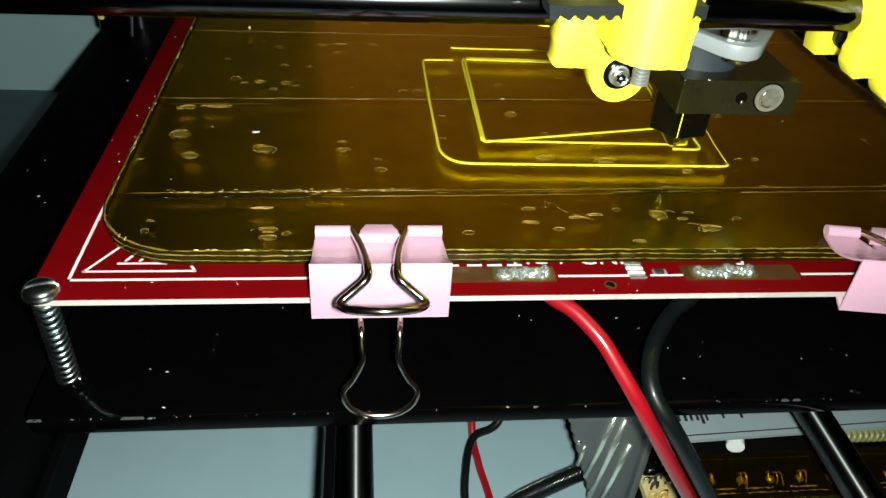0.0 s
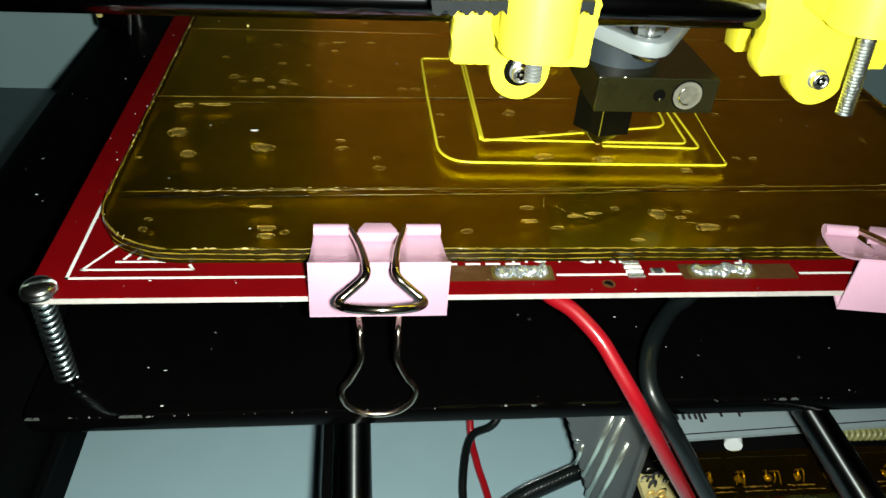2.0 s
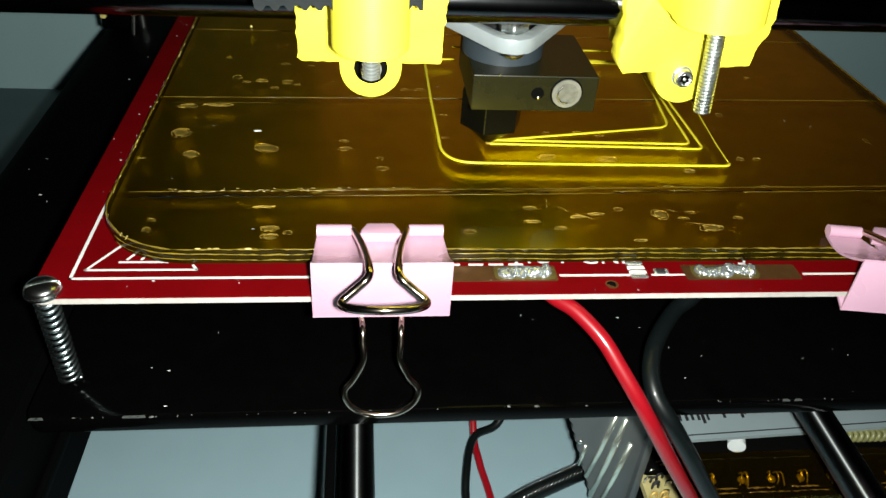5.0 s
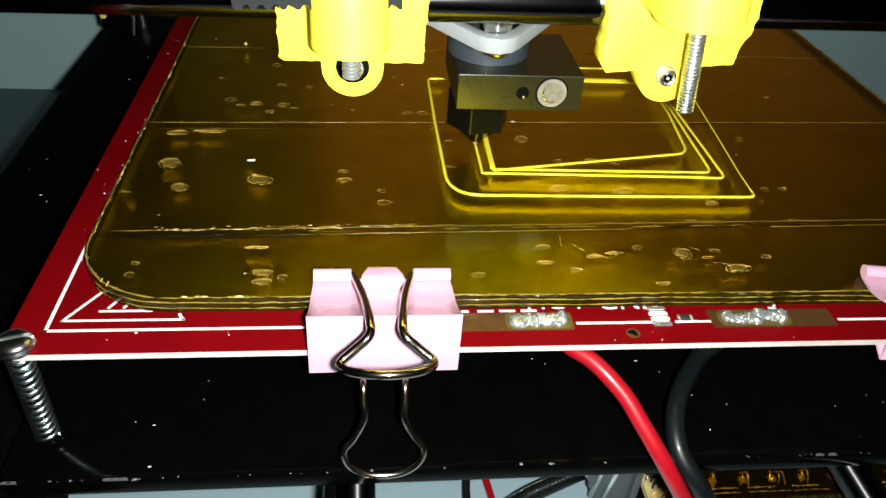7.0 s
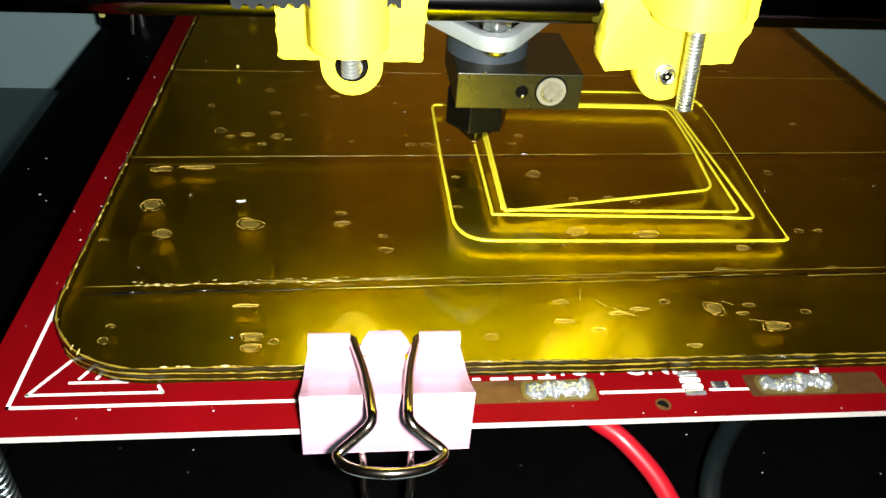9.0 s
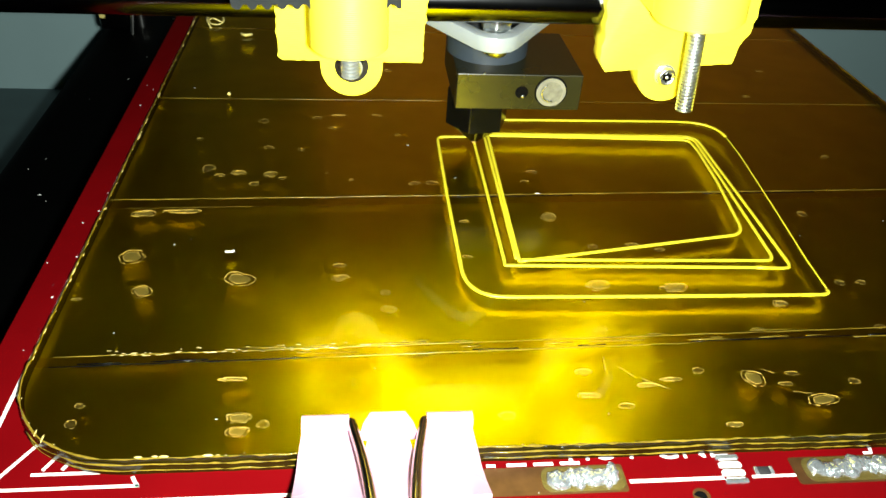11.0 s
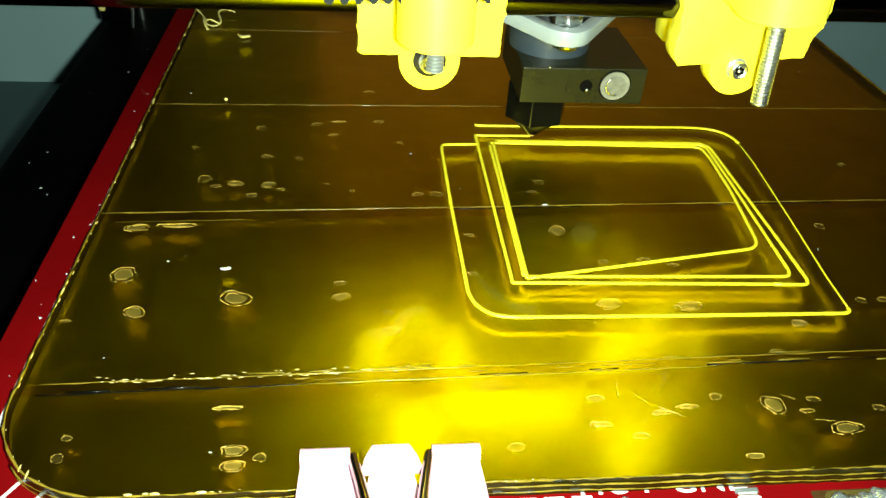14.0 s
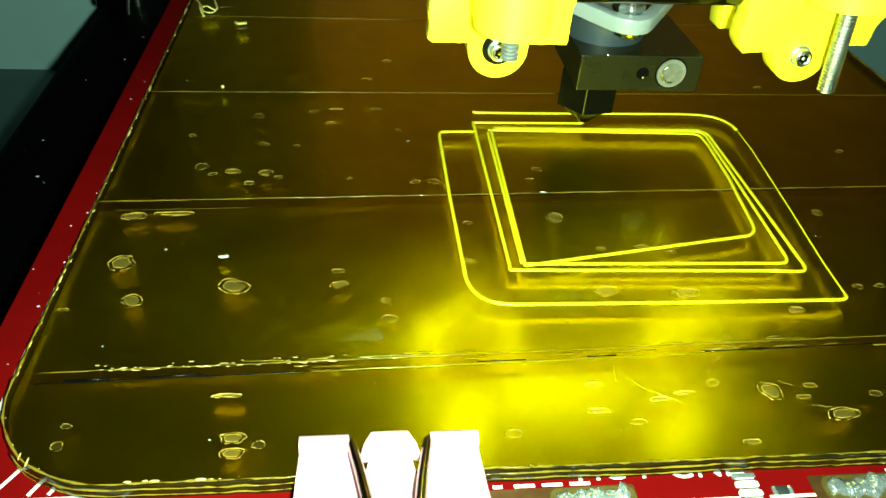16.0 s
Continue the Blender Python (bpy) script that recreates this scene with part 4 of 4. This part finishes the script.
def bead(pts, r=0.36, wob=0.08):
    # corners are rounded a little, as the nozzle leaves them
    soft = [pts[0]]
    for (ax, ay), (x, y), (cx, cy) in zip(pts, pts[1:], pts[2:]):
        la, lc = math.hypot(ax - x, ay - y), math.hypot(cx - x, cy - y)
        ka, kc = min(1.1, la * 0.45) / la, min(1.1, lc * 0.45) / lc
        p, q = (x + (ax - x) * ka, y + (ay - y) * ka), (x + (cx - x) * kc, y + (cy - y) * kc)
        soft += [((1 - f) ** 2 * p[0] + 2 * f * (1 - f) * x + f * f * q[0], (1 - f) ** 2 * p[1] + 2 * f * (1 - f) * y + f * f * q[1]) for f in (0, 0.25, 0.5, 0.75, 1)]
    pts = soft + [pts[-1]]
    line = []
    for (ax, ay), (bx, by) in zip(pts, pts[1:]):
        n = max(1, int(math.hypot(bx - ax, by - ay) / 2))
        line += [(ax + (bx - ax) * k / n, ay + (by - ay) * k / n, ZB) for k in range(n)]
    line.append((*pts[-1], ZB))
    return part("bead", tube(B(), line, r, 8, 0.75, wob), M_BEAD, printed)


bead([(-20.2, 6.1), (-20.2, 5.5), (-10.6, 5.3), (33, 5.6), (37.5, 5.2), (40.6, 4.2), (42.6, 2.4), (43.8, 0), (44.1, -2.5)], 0.38)
bead([(44.1, -2.5), (43.9, -12), (41.9, -35.3), (40.1, -53.9), (39.6, -63.2)], 0.17)
bead([(39.6, -63.2), (39.4, -64.2), (38.3, -64.7), (5, -64.6), (-22, -64.3), (-25, -63.9), (-27.3, -62.6), (-28.8, -60.34), (-29.5, -57.5), (-29.8, -30), (-29.7, -5.6), (-29.3, -4.4), (-28.3, -4.1), (-20.6, -3.9)], 0.38)
bead([(-18.2, -3.2), (10, -3.8), (32, -4.4), (33.6, -5.2), (33.9, -10), (33.2, -24), (31.2, -42), (30.6, -43.8), (29, -45.3), (-18.1, -53.8)], 0.36)
bead([(-18.1, -53.8), (-17.2, -3.4), (-16.2, -2.6)], 0.38)
bead([(-16.2, -2.6), (10, -2.9), (33.6, -3.2), (35, -4.6), (34.6, -22), (33.4, -52.6), (32.6, -53.9), (31.6, -54.1), (-17.6, -53.3)], 0.36)
bead([(-18.6, -53.0), (-18.1, -3.2)], 0.34)

# ---- the sliding print head ----
head = thing("print_head", (-21, -70, 20), "yellow printed extruder carriage with a black hot end", "print head")


def ragged(poly, step=1.5, amp=0.18, seed=1):
    """Adds small steps to an outline, as printed layers leave them."""
    rnd = random.Random(seed)
    out = []
    for (ax, ay), (bx, by) in zip(poly, poly[1:] + poly[:1]):
        n = max(1, int(math.hypot(bx - ax, by - ay) / step))
        for k in range(n):
            out.append((ax + (bx - ax) * k / n + (rnd.uniform(-amp, amp) if k else 0), ay + (by - ay) * k / n + (rnd.uniform(-amp, amp) * 0.4 if k else 0)))
    return out


def arc(cx, cz, r, a0, a1, n=12):
    return [(cx + r * math.cos(radians(a0 + (a1 - a0) * k / n)), cz + r * math.sin(radians(a0 + (a1 - a0) * k / n))) for k in range(n + 1)]


def lobe_screw(x, z, y, parent):
    rim = B()
    cyl(rim, (x, y - 1.5, z), (x, y + 4, z), 1.65, seg=28)
    tube(rim, [(x + 1.35 * math.cos(a), y - 1.5, z + 1.35 * math.sin(a)) for a in (2 * math.pi * k / 24 for k in range(25))], 0.34, 8)
    s = part("lobe_screw", rim, M_BOLT, parent, "bright socket-head screw")
    star = [(x + (1.05 if k % 2 else 0.72) * math.cos(math.pi * k / 6), z + (1.05 if k % 2 else 0.72) * math.sin(math.pi * k / 6)) for k in range(12)]
    # the socket's depth is painted: a dark star on the screw face
    part("socket", prism(B(), star, y - 1.62, y - 1.3, "y"), M_NOZZLE, s, "dark star-shaped socket", False)
    part("socket_pin", ball(B(), (x, y - 1.62, z), 0.34, 0.2, 0.34, 10), M_BOLT, s)
    part("washer", cyl(B(), (x, y - 0.3, z), (x, y + 0.1, z), 1.95, seg=28), M_ZINC, s)
    return s


def threaded(x, y, z0, z1, r, parent, mname, lean):
    b = B()
    n = int((z1 - z0) / 0.62)
    ring = None
    for k in range(4 * n + 1):
        z, rr = z0 + (z1 - z0) * k / (4 * n), r * (1.05 if k % 4 < 2 else 0.72)
        cur = [b.verts.new((x + rr * math.cos(2 * math.pi * j / 18), y + rr * math.sin(2 * math.pi * j / 18), z)) for j in range(18)]
        if ring:
            for j in range(18):
                b.faces.new((ring[j], ring[(j + 1) % 18], cur[(j + 1) % 18], cur[j]))
        else:
            b.faces.new(cur[::-1])
        ring = cur
    b.faces.new(ring)
    b.transform(lean)
    return part("threaded_bolt", b, mname, parent, "long threaded steel bolt", False)


def holder(x0, x1, lx, boss_r, boss_z, bolt_z, seed, slanted, screw_dx):
    """One bearing holder: a plate with a hanging lobe, a round boss before it and a bolt."""
    top = 72
    yf = -86.0
    low = 36.3
    left = (x0, low + 0.7) if not slanted else (x0 - 0.2, low + 1.9)
    poly = [(x0, top), (x0 + 0.1, 46), left, (x0 + 0.9, low), (lx - 5.6, low)] + arc(lx, 35.2, 5.55, 180, 360, 14) + [(lx + 5.6, low), (x1 - 0.6, low)]
    poly += [(x1 - 0.3, low + 0.7), (x1, 46), (x1 + 0.2, top)] if not slanted else [(x1 - 0.2, low + 1.7), (x1 + 0.2, 39.9), (x1 + 1.7, 42), (x1 + 2.4, 46), (x1 + 2.4, top)]
    # the second holder hangs a little askew
    lean = Matrix.Translation((lx, 0, 38)) @ Matrix.Rotation(radians(-5.0 if slanted else 0.0), 4, "Y") @ Matrix.Translation((-lx, 0, -38))
    body = prism(B(), ragged(poly, 0.9, 0.24, seed), yf, yf + 5.0, "y", 0.25)
    body.transform(lean)
    h = part("bearing_holder", body, M_YELLOW, head, "yellow printed bearing holder")
    boss = B()
    cyl(boss, (lx - 0.2, -96.2, boss_z), (lx - 0.2, -96.2, top), boss_r, seg=48)
    bmesh.ops.bevel(boss, geom=[e for e in boss.edges if all(abs(v.co.z - boss_z) < 0.01 for v in e.verts)], offset=0.4, segments=2, affect="EDGES")
    box(boss, lx - boss_r + 0.2, lx + boss_r - 0.6, -96, yf + 0.1, boss_z + 0.3, top)
    boss.transform(lean)
    part("boss", boss, M_YELLOW, h, "round yellow boss")
    threaded(lx - 0.1, -96.6, bolt_z, boss_z + 1, 1.45, h, M_BOLT if slanted else M_ZINC, lean)
    if not slanted:
        # shade of the recess as a dark disc on the flat lobe
        part("recess", cyl(B(), (lx, yf - 0.06, 35.4), (lx, yf + 1, 35.4), 3.0, seg=32), M_NOZZLE, h, "dark recess in the lobe")
    lobe_screw(lx + screw_dx, 35.2, yf, h)
    back = B()
    box(back, x0 + 1.5, x1 - 1.5, -81.0, -64, 54.5, top, 0.5)
    part("bearing_shell", back, M_YELLOW, h)
    return h


holder(-62.7, -36.6, -49.7, 6.3, 43.2, 38.3, 2, False, 0.0)
holder(-4.1, 21.6, 8.6, 7.5, 49.6, 33.2, 5, True, -0.2)
part("bridge", box(B(), -37, 24, -86, -60, 53.5, 74, 1), M_YELLOW, head, "yellow printed carriage body")
part("rear_lug", prism(B(), [(3.2, 30.6), (9.6, 30.8), (9.8, 60), (3.6, 60), (2.8, 33)], -62, -56, "y", 0.3), M_YELLOW, head)
part("rear_bearing", cyl(B(), (8.6, -63.4, 35.6), (8.6, -56, 35.6), 3.1, seg=28), M_RUBBER, head, "black bearing")
part("rear_lug", prism(B(), [(-64.5, 40.5), (-61.5, 40.2), (-61, 60), (-64.2, 60)], -76, -70, "y", 0.3), M_YELLOW, head)
part("rear_bearing", cyl(B(), (-62, -74, 46), (-58, -74, 46), 5, seg=24), M_RUBBER, head, "black bearing")

belt = B()
low = [(-41.8 - 0.56 * k, 51.1 - 0.018 * k + (0 if (k // 2) % 2 else -0.75)) for k in range(0, 46)]
prism(belt, low + [(-67.6, 49.9), (-67.9, 51.9), (-41.8, 52.6)], -98.5, -92.5, "y")
part("belt", belt, M_BELT, head, "grey toothed rubber belt end", False)

blk = part("heater_block", box(B(), -28.0, -0.9, -67.5, -43, 18.4, 26.5, 0.25), M_HOT, head, "black anodised heater block", False)
cart = part("cartridge_end", cyl(B(), (-7.6, -67.9, 22.7), (-7.6, -60, 22.7), 3.2, seg=36), M_CERAMIC, blk, "round grey heater cartridge end")
part("core", cyl(B(), (-7.6, -68.0, 22.7), (-7.6, -67.5, 22.7), 2.45, 2.3, seg=32), M_DISC, cart, "rough darker core")
# the glint on the cartridge rim is modelled as a steel arc
part("glint", tube(B(), [(-7.6 + 2.0 * math.cos(radians(a)), -68.03, 22.7 + 2.0 * math.sin(radians(a))) for a in range(120, 290, 10)], 0.16, 6, 1.0, 0.6), M_STEEL, cart, "glint drawn as a bright arc")
part("cartridge_ring", cyl(B(), (-7.6, -67.56, 22.7), (-7.6, -67, 22.7), 3.55, seg=36), M_DARK, blk)
# dark disc on the block face in place of a shaded bore
part("set_hole", cyl(B(), (-13.9, -67.54, 22.5), (-13.9, -67, 22.5), 1.4, seg=24), M_DARK, blk, "dark threaded hole")
part("set_screw", ball(B(), (-13.6, -67.6, 21.6), 0.45, 0.3, 0.4, 8), M_STEEL, blk)
part("bright_corner", ball(B(), (-22.3, -67.2, 26.5), 0.4, 0.4, 0.3, 8), M_STEEL, blk)
HX, HY = -21.1, -55.2
hexa = [(HX + 7.4 * math.cos(radians(250 + 60 * k)), HY + 7.4 * math.sin(radians(250 + 60 * k))) for k in range(6)]
nz = prism(B(), hexa, 9.4, 18.4, "z", 0.18)
nozzle = part("nozzle_body", nz, M_NOZZLE, head, "black hexagonal nozzle", False)
part("nozzle_cone", cyl(B(), (HX, HY, 9.45), (HX, HY, 4.6), 6.35, 1.3, 32), M_NOZZLE, nozzle)
part("nozzle_tip", cyl(B(), (HX, HY, 4.7), (HX, HY, 3.75), 0.9, 0.5, 20), M_BRASS, nozzle, "small brass tip")
# highlight on the near hex corner, built as a thin steel rod
part("lit_edge", cyl(B(), (*hexa[0], 9.6), (*hexa[0], 18.3), 0.16, seg=6), M_STEEL, nozzle, "lit edge drawn as a bright rod")
part("insulator", cyl(B(), (-20, -54, 26.5), (-20, -54, 34), 9.0, seg=48), M_GREY, head, "grey round insulator")
part("neck", cyl(B(), (-20, -54, 34), (-20, -54, 58), 7.2, seg=40), M_RUBBER, head, "dark hot-end barrel")
vout = [(-38, -60), (-26.5, -77.6), (-24.6, -79.2), (-22.0, -79.8), (-19.6, -78.8), (-18, -77), (-5.5, -58)]
vin = [(-7.2, -57), (-19.4, -74.6), (-20.8, -76.2), (-22.2, -76.8), (-23.8, -76.4), (-25.2, -75.0), (-36.2, -59)]
part("bracket_band", prism(B(), vout + vin, 35.8, 38.8, "z", 0.25), M_WHITE, head, "white plastic bracket band")
bolt = part("mount_bolt", cyl(B(), (-22, -74.3, 33.8), (-22, -74.3, 48), 1.9, seg=24), M_STEEL, head, "bright mounting bolt")
part("nut", cyl(B(), (-22, -73.2, 38.4), (-22, -73.2, 42), 3.1, seg=6), M_STEEL, bolt, "hex nut")
part("bolt_head", ball(B(), (-22, -76.2, 35.3), 2.3, 2.3, 1.5, 20), M_STEEL, bolt, "domed bolt head")


# ---- motion ----
BED_START, BED_SPEED, BED_WAY = 5.366, 8.57, 55.5
HEAD_STOP, HEAD_WAY, HEAD_GO, HEAD_SPEED = 5.35, 49.5, 11.88, 6.5
BEATS = [0, 0.5, 1, 1.5, 2, 2.5, 3, 3.5, 4, 4.5, 5, 5.25, 5.35, 5.37, 5.5, 6, 6.5, 7, 7.5, 8, 8.5, 9, 9.5, 10, 10.5, 11, 11.5, 11.75, 11.84, 11.88, 12, 12.5, 13, 13.5, 14, 14.5, 15, 15.5, 16]


def bed_way(t):
    return min(BED_WAY, max(0.0, (t - BED_START) * BED_SPEED))


def head_way(t):
    return HEAD_WAY * (1 - t / HEAD_STOP) if t < HEAD_STOP else max(0.0, (t - HEAD_GO) * HEAD_SPEED)


# the line that the nozzle lays down: short pieces leave the nozzle one after another
def laid_path():
    pts = []
    n1, n2, n3 = 26, 30, 14
    for k in range(n1 + 1):
        t = HEAD_STOP * k / n1
        x = HX + head_way(t)
        pts.append((t, x, -55.0 - 0.026 * (x - HX)))
    for k in range(1, n2 + 1):
        t = BED_START + (11.84 - BED_START) * k / n2
        pts.append((t, HX + 0.1, -55.0 + bed_way(t) * (BED_WAY - 0.0) / BED_WAY))
    for k in range(1, n3 + 1):
        t = HEAD_GO + (16.0 - HEAD_GO) * k / n3
        pts.append((t, HX + head_way(t), 0.4))
    return pts


PATH = laid_path()
bead([(-16.4, -2.2), (34.0, -2.6), (35.9, -4.6), (35.9, -40), (35.8, -55.2), (35.2, -56.4), (34, -56.6), (PATH[0][1], PATH[0][2])], 0.36)
PIECES = []
for (ta, xa, ya), (tb, xb, yb) in zip(PATH, PATH[1:]):
    mx, my = (xa + xb) / 2, (ya + yb) / 2
    d = Vector((xb - xa, yb - ya, 0))
    e = d.normalized() * 0.01
    pc = part("laid_piece", tube(B(), [(xa - e.x, ya - e.y, ZB), (mx, my, ZB), (xb + e.x, yb + e.y, ZB)], 0.36, 10, 0.75, 0.0, False), M_BEAD, printed, "", True, (mx, my, ZB - 3.3))
    PIECES.append((pc, tb, (mx, my, ZB - 3.3)))


def motions():
    for ob in RIDERS:
        base = BASE[ob.name]
        rz = TURNED.get(ob.name, 0)
        walk(ob, [(t, pose(base.x * MM, (base.y - bed_way(t)) * MM, base.z * MM, 0, 0, rz)) for t in BEATS])
    hb = BASE[head.name]
    walk(head, [(t, pose((hb.x + head_way(t)) * MM, hb.y * MM, hb.z * MM)) for t in BEATS])
    for ob, te, place in PIECES:
        inside = lambda t: pose((HX + head_way(t)) * MM, (HY + bed_way(t)) * MM, 0.0095)
        there = pose(*(c * MM for c in place))
        rows = [(t, inside(t)) for t in BEATS if t < te - 0.3] or [(0, inside(0))]
        if te > 0.45:
            rows.append((te - 0.1, inside(te - 0.1)))
        rows.append((max(te, 0.1), there))
        if te < 15.9:
            rows.append((16, there))
        walk(ob, rows)


motions()
